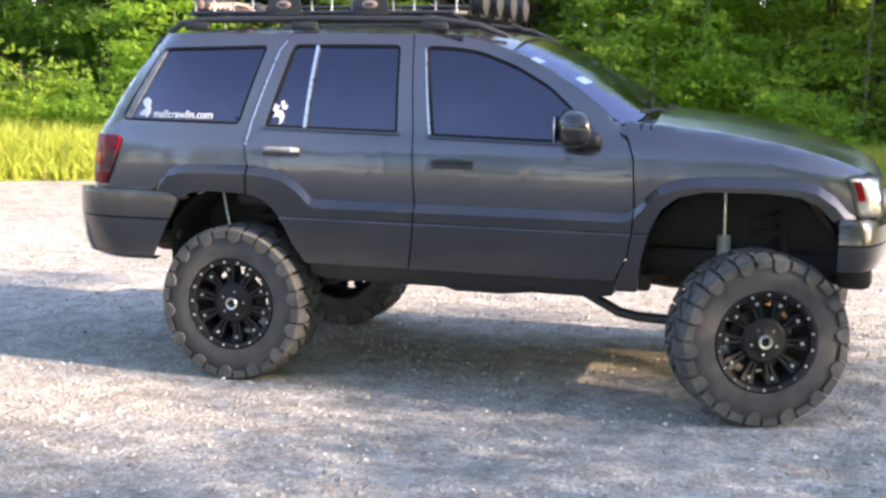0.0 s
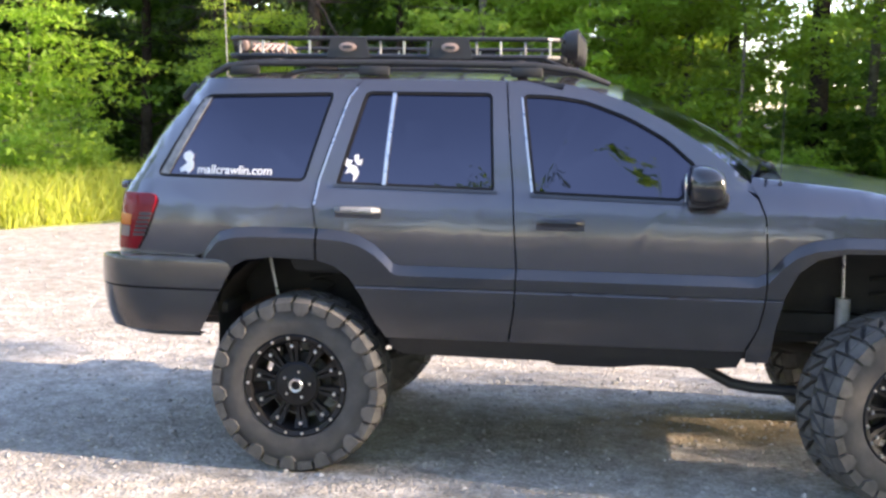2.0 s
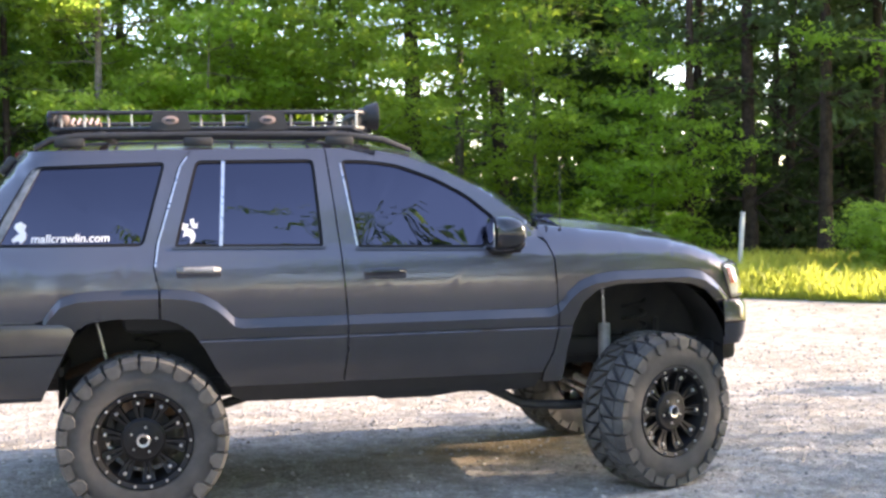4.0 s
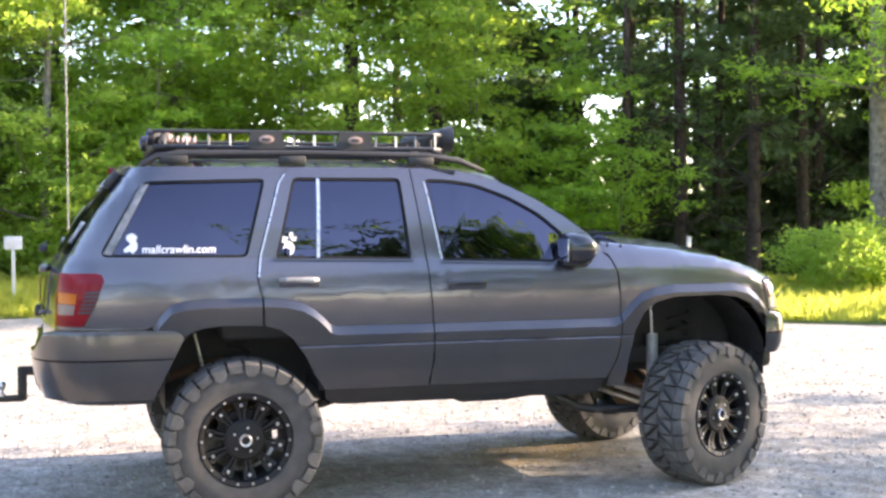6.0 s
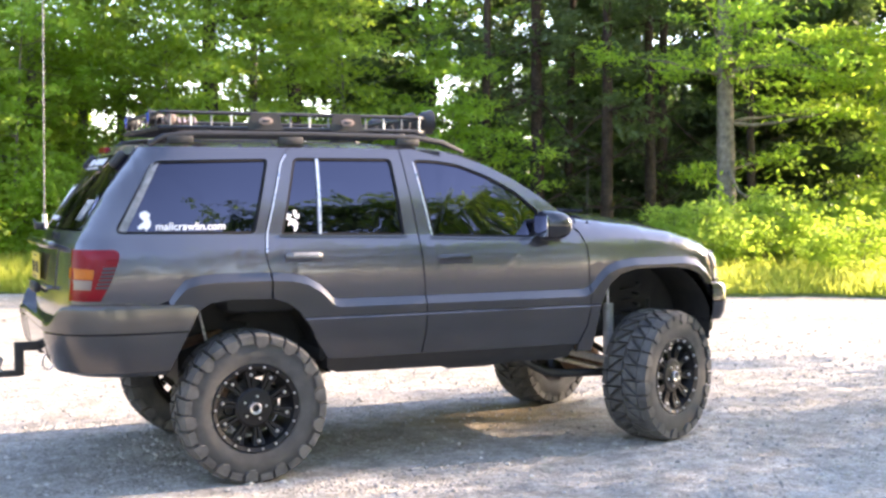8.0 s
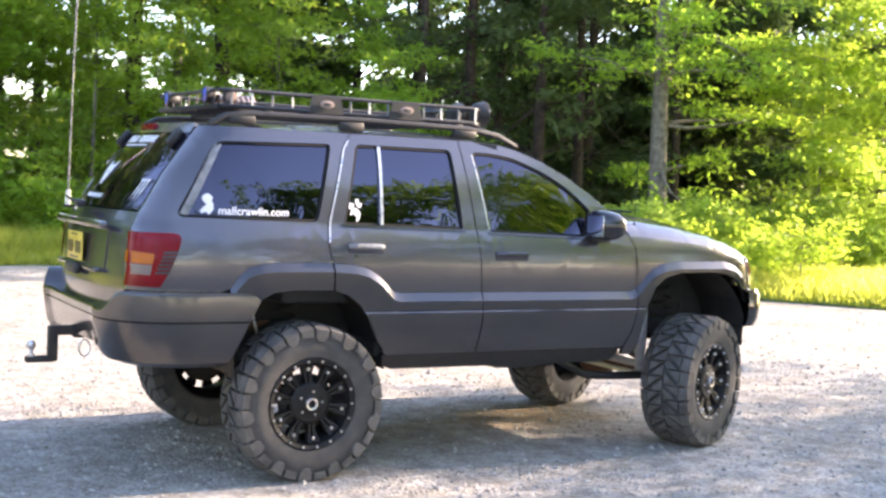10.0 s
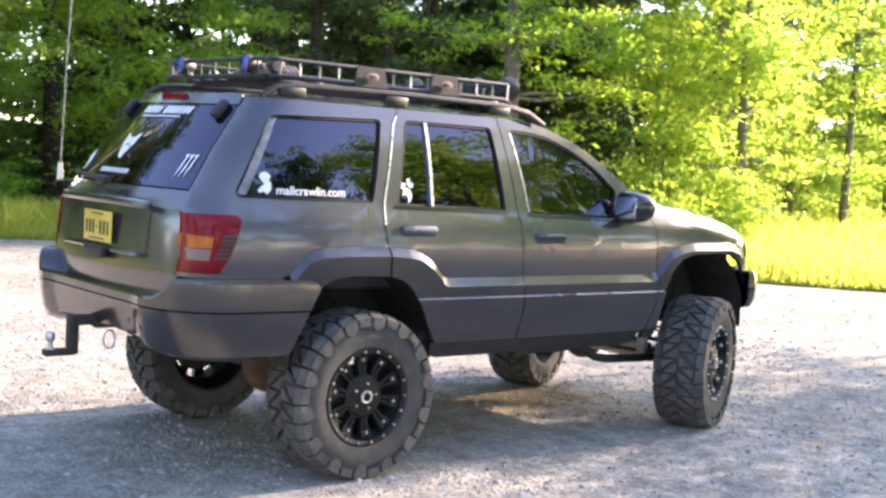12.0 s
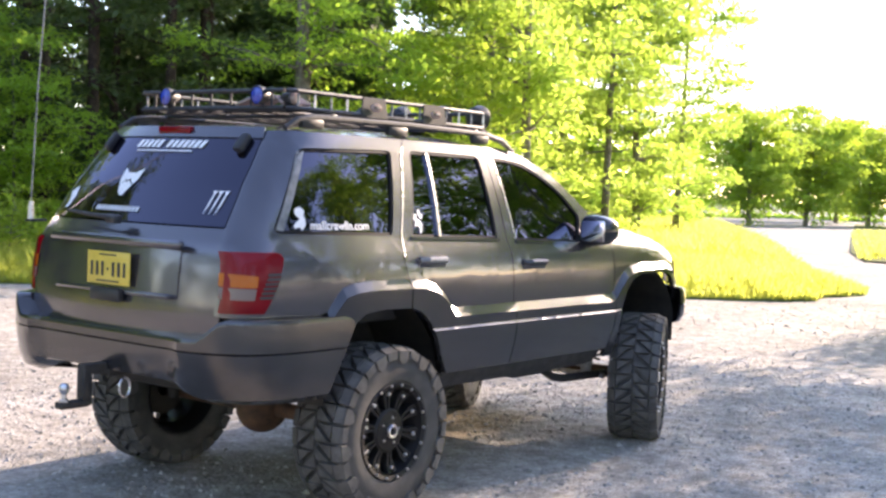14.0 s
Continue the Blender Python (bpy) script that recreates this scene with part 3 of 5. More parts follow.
pr = [(-0.345 - 0.655 * e ** 0.9 - 0.055 * e ** 4 + 0.03 * min(1.0, max(0.0, (0.53 - abs(y)) / 0.05)), y * 0.99, c) for e, y, c in plan(False)]
wrap(pr, 0.62, 0.99, [(lambda x, y: 0.615 + 0.075 * min(1, max(0, (0.62 - abs(y)) / 0.2)), 0.955, -0.10), (lambda x, y: 0.640 + 0.06 * min(1, max(0, (0.62 - abs(y)) / 0.2)), 0.99, -0.03), (0.70, 0.999, -0.004), (0.79, 1.003, 0.014), (0.838, 1.004, 0.018), (0.842, 0.994, 0.010), (0.847, 1.006, 0.022),
                      (0.854, 1.006, 0.022), (lambda x, y: rear_top(x, y) - 0.022, 1.005, 0.022), (lambda x, y: rear_top(x, y) - 0.014, 1.004, 0.022), (lambda x, y: rear_top(x, y) - 0.003, 1.001, 0.017), (lambda x, y: rear_top(x, y), 0.985, -0.01), (lambda x, y: rear_top(x, y) - 0.002, 0.90, -0.14)], "rear_bumper", CLAD, "grey plastic rear bumper with a step notch")

# tailgate: lower skin, upper frame, glass


CURVE = 0.072


def gate_x(z):
    return lerp(XR, z) - 0.006


def gate_half(z):
    return side(lerp(XR, z) + 0.004, z) - 0.004


def gate(z0, z1, nz, inset_y=0.0, push=0.0, ny=24, thick=0.02, w=None, curve=CURVE):
    bm = bmesh.new()
    rows = []
    for z in np.linspace(z0, z1, nz):
        hw = (gate_half(z) - inset_y) if w is None else w(z)
        rows.append([bm.verts.new((gate_x(z) + 0.012 - curve * (1 - abs(hw * t / gate_half(z)) ** 2.2) - push, hw * t, z)) for t in np.linspace(-1, 1, ny + 1)])
    for a, b in zip(rows, rows[1:]):
        for k in range(ny):
            bm.faces.new((a[k], a[k + 1], b[k + 1], b[k]))
    bmesh.ops.recalc_face_normals(bm, faces=bm.faces)
    if sum(f.normal.x for f in bm.faces) > 0:
        bmesh.ops.reverse_faces(bm, faces=bm.faces)
    bmesh.ops.solidify(bm, geom=bm.faces[:], thickness=thick)
    return bm


tailgate = part("tailgate", gate(0.90, 1.372, 12), PAINT, suv, "dark graphite painted tailgate")
part("rear_glass", gate(1.38, 1.80, 12, 0.012, 0.004, thick=0.005), TINT, tailgate, "dark tinted rear glass")
part("tailgate_header", gate(1.785, 1.838, 4, 0.0, 0.012), PAINT, tailgate)
bm = bmesh.new()
box(bm, (-0.578, 0.0, 1.818), (0.03, 0.23, 0.035), 0.008)
part("brake_light", bm, RED, tailgate, "red high brake light")
for s in (-1, 1):
    bm = bmesh.new()
    box(bm, (-0.628, s * 0.47, 1.758), (0.045, 0.045, 0.10), 0.015, Matrix.Rotation(0.66, 3, "Y"))
    part("glass_hinge", bm, BLACK, tailgate, "black glass hinge cover")
part("plate_recess", gate(1.06, 1.285, 6, 0, 0.006, thick=0.006, w=lambda z: 0.44), PAINT, tailgate)
bm = bmesh.new()
box(bm, (-0.965, -0.02, 1.295), (0.045, 0.92, 0.04), 0.015)
part("plate_hood", bm, PAINT, tailgate)
bm = bmesh.new()
box(bm, (-0.965, -0.02, 1.062), (0.035, 0.80, 0.022), 0.008)
part("recess_lip", bm, PAINT, tailgate)
bm = bmesh.new()
box(bm, (-0.975, -0.02, 1.045), (0.04, 0.21, 0.06), 0.015)
part("tailgate_handle", bm, BLACK, tailgate, "black tailgate handle")
bm = bmesh.new()
box(bm, (-0.968, -0.02, 1.165), (0.006, 0.302, 0.150), 0.002)
plate = part("number_plate", bm, PLATE, tailgate, "yellow number plate with dark bars")
for k, w in enumerate((0.016, 0.016, 0.016, 0.008, 0.016, 0.018, 0.016)):
    bm = bmesh.new()
    box(bm, (-0.9718, 0.096 - 0.0387 * k, 1.16), (0.002, w, 0.065 if w > 0.01 else 0.012))
    part("plate_bar", bm, INK, plate)
for z, w in ((1.225, 0.12), (1.105, 0.16)):
    bm = bmesh.new()
    box(bm, (-0.9718, -0.02, z), (0.002, w, 0.007))
    part("plate_bar", bm, INK, plate)
bm = bmesh.new()
tube(bm, [(-0.945, -0.02, 1.395), (-0.955, 0.1, 1.40), (-0.95, 0.34, 1.415)], [0.016, 0.009, 0.007], 8)
box(bm, (-0.945, -0.02, 1.388), (0.05, 0.07, 0.04), 0.012)
part("rear_wiper", bm, BLACK, tailgate, "black rear wiper")


# fittings follow the tailgate's bulge
for ob in [*tailgate.children, *plate.children]:
    if ob.name.split(".")[0] in ("brake_light", "glass_hinge", "plate_hood", "recess_lip", "tailgate_handle", "number_plate", "plate_bar", "rear_wiper"):
        for v in ob.data.vertices:
            v.co.x -= (CURVE - 0.012) * (1 - min(1.0, abs(v.co.y) / gate_half(min(1.8, v.co.z))) ** 2.2)


def on_glass(y, z, out=0.008):
    hw = gate_half(z)
    return Vector((gate_x(z) + 0.012 - CURVE * (1 - abs(y / hw) ** 2.2) - 0.004 - out, y, z))


def glass_patch(polys, name, label):
    """White film on the rear glass, one outline after another (y, z)."""
    bm = bmesh.new()
    for poly in polys:
        vs = [bm.verts.new(on_glass(y, z)) for y, z in poly]
        f = bm.faces.new(vs)
        f.normal_update()
        if f.normal.x > 0:
            f.normal_flip()
    bmesh.ops.triangulate(bm, faces=bm.faces[:])
    bmesh.ops.solidify(bm, geom=bm.faces[:], thickness=0.0012)
    return part(name, bm, DECAL, tailgate, label)


def bars(y0, z0, widths, h, skew=0.012, gap=0.008, step=0.0):
    out, y, z = [], y0, z0
    for w in widths:
        out.append([(y, z), (y - w, z + step * w), (y - w - skew, z + h + step * w), (y - skew, z + h)])
        y -= w + gap
        z += step * (w + gap)
    return out


glass_patch(bars(0.225, 1.732, (0.026, 0.026, 0.026, 0.024, 0.026), 0.036, gap=0.013) + bars(0.0, 1.732, (0.024, 0.026, 0.026, 0.024, 0.022, 0.026, 0.024), 0.036, gap=0.012) + bars(0.20, 1.712, [0.012] * 22, 0.008, 0.002, 0.006), "glass_decal", "white lettering bars on the rear glass")
glass_patch(bars(0.25, 1.425, [0.015] * 13, 0.022, 0.003, 0.010), "glass_decal", "white lettering bars on the rear glass")
glass_patch([[(0.185, 1.628), (0.150, 1.606), (0.135, 1.57), (0.165, 1.545), (0.178, 1.575)], [(0.148, 1.604), (0.092, 1.604), (0.098, 1.578), (0.120, 1.566), (0.134, 1.574)], [(0.090, 1.604), (0.042, 1.628), (0.048, 1.575), (0.066, 1.548), (0.098, 1.572)], [(0.162, 1.541), (0.134, 1.566), (0.122, 1.556), (0.130, 1.500), (0.146, 1.512)], [(0.120, 1.560), (0.100, 1.566), (0.068, 1.544), (0.090, 1.520), (0.104, 1.496), (0.126, 1.496)]], "glass_decal", "white emblem on the rear glass")
for k in range(3):
    y = -0.475 - 0.031 * k
    glass_patch([[(y + 0.013, 1.535), (y - 0.012, 1.538), (y - 0.005, 1.522), (y - 0.002, 1.472), (y + 0.010, 1.428), (y + 0.007, 1.478), (y + 0.003, 1.520)]], "glass_decal", "white stripe emblem on the rear glass")
glass_patch([[(0.57, 1.50), (0.52, 1.53), (0.50, 1.48), (0.52, 1.43), (0.55, 1.42), (0.545, 1.46)]], "glass_decal", "white emblem on the rear glass")


def side_decal(polys, name, label, sgn=-1):
    bm = bmesh.new()
    for poly in polys:
        vs = [bm.verts.new((x, sgn * (side(x, z) - 0.008), z)) for x, z in poly]
        f = bm.faces.new(vs)
    bmesh.ops.recalc_face_normals(bm, faces=bm.faces)
    bmesh.ops.triangulate(bm, faces=bm.faces[:])
    bmesh.ops.solidify(bm, geom=bm.faces[:], thickness=0.0015)
    return part(name, bm, DECAL, suv, label)


side_decal([[(-0.578, 1.470), (-0.552, 1.480), (-0.528, 1.462), (-0.536, 1.440), (-0.528, 1.425), (-0.530, 1.398), (-0.552, 1.374), (-0.566, 1.388), (-0.590, 1.380), (-0.597, 1.394), (-0.580, 1.410), (-0.560, 1.424), (-0.576, 1.440), (-0.584, 1.452)]], "window_decal", "white state-shaped sticker on the quarter window")
fc = bpy.data.curves.new("window_lettering", "FONT")
fc.body, fc.size, fc.shear = "mallcrawlin.com", 0.068, 0.12
fc.offset = 0.0012
fob = bpy.data.objects.new("window_lettering", fc)
scene.collection.objects.link(fob)
fme = bpy.data.meshes.new_from_object(fob.evaluated_get(bpy.context.evaluated_depsgraph_get()))
bpy.data.objects.remove(fob)
wide = max(v.co.x for v in fme.vertices)
bm = bmesh.new()
bm.from_mesh(fme)
for v in bm.verts:
    x, z = -0.508 + 0.372 * v.co.x / wide, 1.378 + 0.82 * v.co.y
    v.co = Vector((x, -(side(x, z) - 0.007), z))
bmesh.ops.recalc_face_normals(bm, faces=bm.faces)
part("window_decal", bm, DECAL, suv, "white handwritten web address on the quarter window")
side_decal([[(0.212, 1.47), (0.222, 1.455), (0.245, 1.452), (0.232, 1.435), (0.262, 1.425), (0.275, 1.40), (0.265, 1.37), (0.248, 1.355), (0.252, 1.385), (0.232, 1.40), (0.212, 1.39), (0.224, 1.42), (0.205, 1.43), (0.216, 1.445), (0.200, 1.452)],
            [(0.250, 1.475), (0.268, 1.48), (0.272, 1.45), (0.288, 1.46), (0.282, 1.432), (0.262, 1.435), (0.252, 1.455)]], "window_decal", "white antler sticker on the rear door window")

# wheels
TYRE_R, TYRE_W = 0.415, 0.295


def wheel_parts():
    root = new("wheel", None)
    bm = bmesh.new()
    w = TYRE_W / 2
    lathe(bm, [(0.235, -w + 0.02), (0.25, -w + 0.005), (0.29, -w - 0.004), (0.335, -w - 0.002), (0.37, -w + 0.012), (0.385, -w + 0.035), (0.389, -w + 0.07), (0.391, 0), (0.389, w - 0.07), (0.385, w - 0.035), (0.37, w - 0.012), (0.335, w + 0.002), (0.29, w + 0.004), (0.25, w - 0.005), (0.235, w - 0.02)], 72, True)
    tyre = part("tyre", bm, RUBBER, root, "black mud tyre")
    bm = bmesh.new()

    def lug(poly, r0=0.386, r1=TYRE_R):
        """A tread block: an outline in turn (radians) and width, raised from the carcass."""
        lo, hi = [], []
        for a, y in poly:
            drop = 0.022 * max(0.0, (abs(y) - 0.10) / 0.05) ** 2
            lo.append(bm.verts.new(((r0 - drop) * math.cos(a), y, (r0 - drop) * math.sin(a))))
        ca = sum(p[0] for p in poly) / len(poly)
        cy = sum(p[1] for p in poly) / len(poly)
        for a, y in poly:
            a, y = ca + (a - ca) * 0.93, cy + (y - cy) * 0.95
            drop = 0.020 * max(0.0, (abs(y) - 0.10) / 0.05) ** 2
            hi.append(bm.verts.new(((r1 - drop) * math.cos(a), y, (r1 - drop) * math.sin(a))))
        n = len(poly)
        bm.faces.new(hi)
        for i in range(n):
            bm.faces.new((lo[i - 1], lo[i], hi[i], hi[i - 1]))

    n = 28
    p = 2 * math.pi / n
    g = 0.07 * p
    for k in range(n):
        for sd, off in ((-1, 0.0), (1, 0.5)):
            b = k * p + off * p
            y0, y1 = sd * 0.004, sd * 0.104
            dy = sd * 0.012
            # two interlocking wedges, split by a slanted groove
            lug([(b + 3 * g, y0), (b + p - g, y0), (b + p - g, y1 - dy), (b + 0.82 * p, y1 - 2.6 * dy)])
            lug([(b + g, y0 + dy), (b + 0.16 * p, y0 + 2.6 * dy), (b + p - 3 * g, y1), (b + g, y1)])
            # shoulder block
            lug([(b + g, sd * 0.109), (b + p - g, sd * 0.107), (b + 0.92 * p, sd * 0.158), (b + 0.06 * p, sd * 0.158)], 0.385)
            # side biters on the shoulder, a long one and a short one by turns
            deep = 0.328 if k % 2 else 0.362
            lo, hi = [], []
            for aa, r in ((b + 0.02 * p, 0.398), (b + 0.98 * p, 0.398), (b + 0.98 * p, deep + 0.022), (b + 0.74 * p, deep), (b + 0.30 * p, deep + 0.004), (b + 0.06 * p, deep + 0.026)):
                yy = sd * (TYRE_W / 2 - 0.006 - 0.05 * max(0, r - 0.37))
                lo.append(bm.verts.new((r * math.cos(aa), yy - sd * 0.01, r * math.sin(aa))))
                r2, ab = r - 0.003 + (0.006 if r < 0.39 else 0.0), b + 0.5 * p + (aa - b - 0.5 * p) * 0.88
                hi.append(bm.verts.new((r2 * math.cos(ab), yy + sd * 0.018, r2 * math.sin(ab))))
            bm.faces.new(hi)
            for i in range(6):
                bm.faces.new((lo[i - 1], lo[i], hi[i], hi[i - 1]))
    bmesh.ops.recalc_face_normals(bm, faces=bm.faces)
    part("tread", bm, DUSTY, tyre, "dusty mud-terrain tread blocks")
    # rim, outer face towards -y
    bm = bmesh.new()
    f = -TYRE_W / 2
    lathe(bm, [(0.19, f + 0.20), (0.20, f + 0.06), (0.213, f + 0.028), (0.216, f + 0.012), (0.236, f + 0.004), (0.243, f + 0.010), (0.243, f + 0.03), (0.225, f + 0.05), (0.21, f + 0.22), (0.235, f + 0.29)], 56)
    rim = part("rim", bm, RIM, root, "satin black alloy rim")
    bm = bmesh.new()
    lathe(bm, [(0.001, f + 0.026), (0.03, f + 0.026), (0.036, f + 0.03), (0.095, f + 0.034), (0.108, f + 0.044), (0.108, f + 0.075)], 40)
    part("hub_disc", bm, RIM, rim)
    bm = bmesh.new()
    lathe(bm, [(0.022, f + 0.012), (0.030, f + 0.010), (0.033, f + 0.014), (0.033, f + 0.03), (0.022, f + 0.03)], 28, True)
    part("centre_ring", bm, STEEL, rim, "bright centre cap ring")
    for k in range(10):
        for d in (-0.088, 0.088):
            a = 2 * math.pi * k / 10 + d
            bm = bmesh.new()
            u, t = Vector((math.cos(a), 0, math.sin(a))), Vector((-math.sin(a), 0, math.cos(a)))
            vs = []
            for r, hw, y0, y1 in ((0.09, 0.008, f + 0.042, f + 0.08), (0.15, 0.0095, f + 0.045, f + 0.08), (0.178, 0.0165, f + 0.040, f + 0.075), (0.206, 0.017, f + 0.026, f + 0.06)):
                vs.append([bm.verts.new(u * r + t * s * hw + Vector((0, y, 0))) for s, y in ((-1, y1), (-0.8, y0), (0.8, y0), (1, y1))])
            for i in range(3):
                for j in range(4):
                    bm.faces.new((vs[i][j], vs[i][(j + 1) % 4], vs[i + 1][(j + 1) % 4], vs[i + 1][j]))
            bmesh.ops.recalc_face_normals(bm, faces=bm.faces)
            part("spoke", bm, RIM, rim)
    bolt = None
    for k in range(18):
        a = 2 * math.pi * (k + 0.5) / 18
        if bolt is None:
            bm = bmesh.new()
            lathe(bm, [(0.0005, -0.008), (0.005, -0.007), (0.0075, -0.002), (0.0075, 0.004)], 8)
            bolt = part("rim_bolt", bm, STEEL, rim, "bright rim bolt")
            b = bolt
        else:
            b = new("rim_bolt", bolt.data)
            b.parent = rim
        b.location = (0.226 * math.cos(a), f + 0.006, 0.226 * math.sin(a))
    for k in range(10):
        a = 2 * math.pi * k / 10
        b = new("rim_bolt", bolt.data)
        b.parent = rim
        b.location = (0.183 * math.cos(a), f + 0.034, 0.183 * math.sin(a))
        b.scale = (1.4, 1.1, 1.4)
    for k in range(5):
        a = 2 * math.pi * k / 5 + math.pi / 2
        b = new("wheel_nut", bolt.data)
        b.parent = rim
        b.location = (0.0635 * math.cos(a), f + 0.032, 0.0635 * math.sin(a))
    bm = bmesh.new()
    lathe(bm, [(0.05, f + 0.09), (0.15, f + 0.10), (0.15, f + 0.125), (0.05, f + 0.13)], 32, True)
    part("brake_disc", bm, UNDER, rim, "dark brake disc")
    return root


rear_wheel = wheel_parts()
rear_wheel.parent = suv
YW = 0.762
steer = 23.0
for n_, (x, s, turn) in enumerate(((0.0, -1, 0), (2.691, -1, steer), (0.0, 1, 0), (2.691, 1, steer))):
    m = pose(x, s * YW, 0.408, 0, 0, turn + (180 if s > 0 else 0)) @ Matrix.Rotation(0.5 * n_ + 0.2, 4, "Y")
    if n_ == 0:
        rear_wheel.matrix_basis = m
    else:
        w = copy_thing(rear_wheel, m)

# underbody


def tube_part(name, pts, r, material, label="", n=10):
    bm = bmesh.new()
    tube(bm, pts, r, n)
    return part(name, bm, material, suv, label)


bm = bmesh.new()
box(bm, (1.15, 0, 0.665), (1.5, 1.56, 0.08), 0.02)
box(bm, (-0.62, 0, 0.74), (0.5, 1.5, 0.06), 0.02)
box(bm, (0.0, 0, 1.05), (0.9, 0.8, 0.08), 0.02)
box(bm, (2.6, 0, 0.86), (1.0, 0.72, 0.30), 0.05)
part("floor_pan", bm, UNDER, suv)
for s in (-1, 1):
    bm = bmesh.new()
    box(bm, (1.2, s * 0.52, 0.60), (1.9, 0.09, 0.09), 0.015)
    box(bm, (-0.66, s * 0.50, 0.70), (0.5, 0.08, 0.09), 0.015)
    box(bm, (2.65, s * 0.42, 0.72), (1.1, 0.08, 0.10), 0.015)
    part("frame_rail", bm, UNDER, suv)
for x in (0.0, 2.691):
    bm = bmesh.new()
    tube(bm, [(x, -0.66, 0.408), (x, 0.66, 0.408)], 0.04, 14)
    yy = 0.0 if x == 0 else 0.22
    g = bmesh.ops.create_uvsphere(bm, u_segments=18, v_segments=12, radius=0.14)["verts"]
    for v in g:
        v.co = Vector((v.co.x * 1.05 + x, v.co.y * 0.95 + yy, v.co.z + 0.41))
    part("axle", bm, RUST, suv, "rusty axle with a round differential")
for s in (-1, 1):
    tube_part("control_arm", [(1.70, s * 0.50, 0.585), (1.86, s * 0.52, 0.505), (2.0, s * 0.53, 0.435), (2.10, s * 0.54, 0.42), (2.60, s * 0.55, 0.405)], 0.026, BLACK, "black tubular control arm")
    tube_part("control_arm", [(0.75, s * 0.48, 0.60), (0.0, s * 0.50, 0.39)], 0.026, UNDER)
    tube_part("spring", [(2.69 + 0.062 * math.cos(a), s * 0.43 + 0.062 * math.sin(a), 0.47 + 0.5 * a / 44) for a in np.linspace(0, 44, 90)], 0.009, UNDER, n=6)
    tube_part("spring", [(0.02 + 0.058 * math.cos(a), s * 0.46 + 0.058 * math.sin(a), 0.46 + 0.5 * a / 44) for a in np.linspace(0, 44, 90)], 0.009, UNDER, n=6)
    shock = tube_part("shock_absorber", [(2.50, s * 0.47, 0.42), (2.50, s * 0.465, 0.845)], 0.034, SHOCK, "pale grey shock absorber", 14)
    bm = bmesh.new()
    tube(bm, [(2.50, s * 0.465, 0.84), (2.495, s * 0.455, 1.09)], 0.008, 8)
    part("shock_rod", bm, STEEL, shock)
    shock = tube_part("shock_absorber", [(-0.13, s * 0.55, 0.40), (-0.17, s * 0.54, 0.70)], 0.03, UNDER, "", 12)
    bm = bmesh.new()
    tube(bm, [(-0.17, s * 0.54, 0.70), (-0.235, s * 0.52, 0.98)], 0.008, 8)
    part("shock_rod", bm, STEEL, shock)
    tube_part("sway_link", [(2.80, s * 0.46, 0.55), (2.80, s * 0.48, 0.87)], [0.010, 0.014], UNDER)
tube_part("track_bar", [(2.60, -0.45, 0.46), (2.60, 0.45, 0.66)], 0.02, UNDER)
tube_part("tie_rod", [(2.52, -0.60, 0.40), (2.52, 0.60, 0.40)], 0.017, STEEL, "bright steering tie rod")
tube_part("steering_damper", [(2.50, -0.50, 0.47), (2.50, 0.05, 0.47)], 0.025, SHOCK, "pale steering damper")
tube_part("drive_shaft", [(0.1, 0.0, 0.45), (1.25, 0.05, 0.62)], 0.035, UNDER)
tube_part("drive_shaft", [(2.6, 0.2, 0.46), (1.45, 0.2, 0.62)], 0.028, UNDER)
tube_part("exhaust_pipe", [(2.2, -0.25, 0.60), (1.4, -0.30, 0.585), (0.8, -0.32, 0.60), (0.35, -0.35, 0.62), (0.0, -0.36, 0.80), (-0.4, -0.42, 0.68), (-0.88, -0.52, 0.64)], 0.028, RUST, "rusty exhaust pipe")
bm = bmesh.new()
box(bm, (1.15, -0.31, 0.575), (0.55, 0.24, 0.13), 0.05)
part("muffler", bm, RUST, suv)
bm = bmesh.new()
box(bm, (1.55, 0, 0.56), (0.45, 0.9, 0.06), 0.02)
part("gearbox_skid", bm, UNDER, suv)
bm = bmesh.new()
box(bm, (-0.55, 0.0, 0.66), (0.40, 0.80, 0.14), 0.04)
part("fuel_tank", bm, UNDER, suv)
for s in (-1, 1):
    bm = bmesh.new()
    v = [bm.verts.new(p) for p in ((-0.70, s * 0.76, 0.62), (-0.88, s * 0.74, 0.655), (-0.86, s * 0.60, 0.62), (-0.68, s * 0.58, 0.60))]
    bm.faces.new(v)
    bmesh.ops.solidify(bm, geom=bm.faces[:], thickness=0.01)
    part("bumper_tail", bm, CLAD, suv)
# tow hitch
bm = bmesh.new()
box(bm, (-0.85, 0, 0.70), (0.34, 0.07, 0.07), 0.008)
box(bm, (-0.76, 0, 0.70), (0.08, 0.9, 0.06), 0.01)
hitch = part("tow_hitch", bm, UNDER, suv, "black tow hitch with a ball mount")
bm = bmesh.new()
box(bm, (-1.06, 0, 0.705), (0.16, 0.05, 0.05), 0.006)
box(bm, (-1.125, 0, 0.635), (0.05, 0.055, 0.19), 0.008)
box(bm, (-1.19, 0, 0.553), (0.15, 0.06, 0.034), 0.01)
part("ball_mount", bm, UNDER, hitch)
bm = bmesh.new()
lathe(bm, [(0.0005, 0.085), (0.014, 0.083), (0.023, 0.072), (0.025, 0.06), (0.02, 0.045), (0.012, 0.036), (0.012, 0.012), (0.024, 0.01), (0.024, 0.0)], 18)
for v in bm.verts:
    v.co = Vector((v.co.x - 1.235, v.co.z, v.co.y + 0.568))
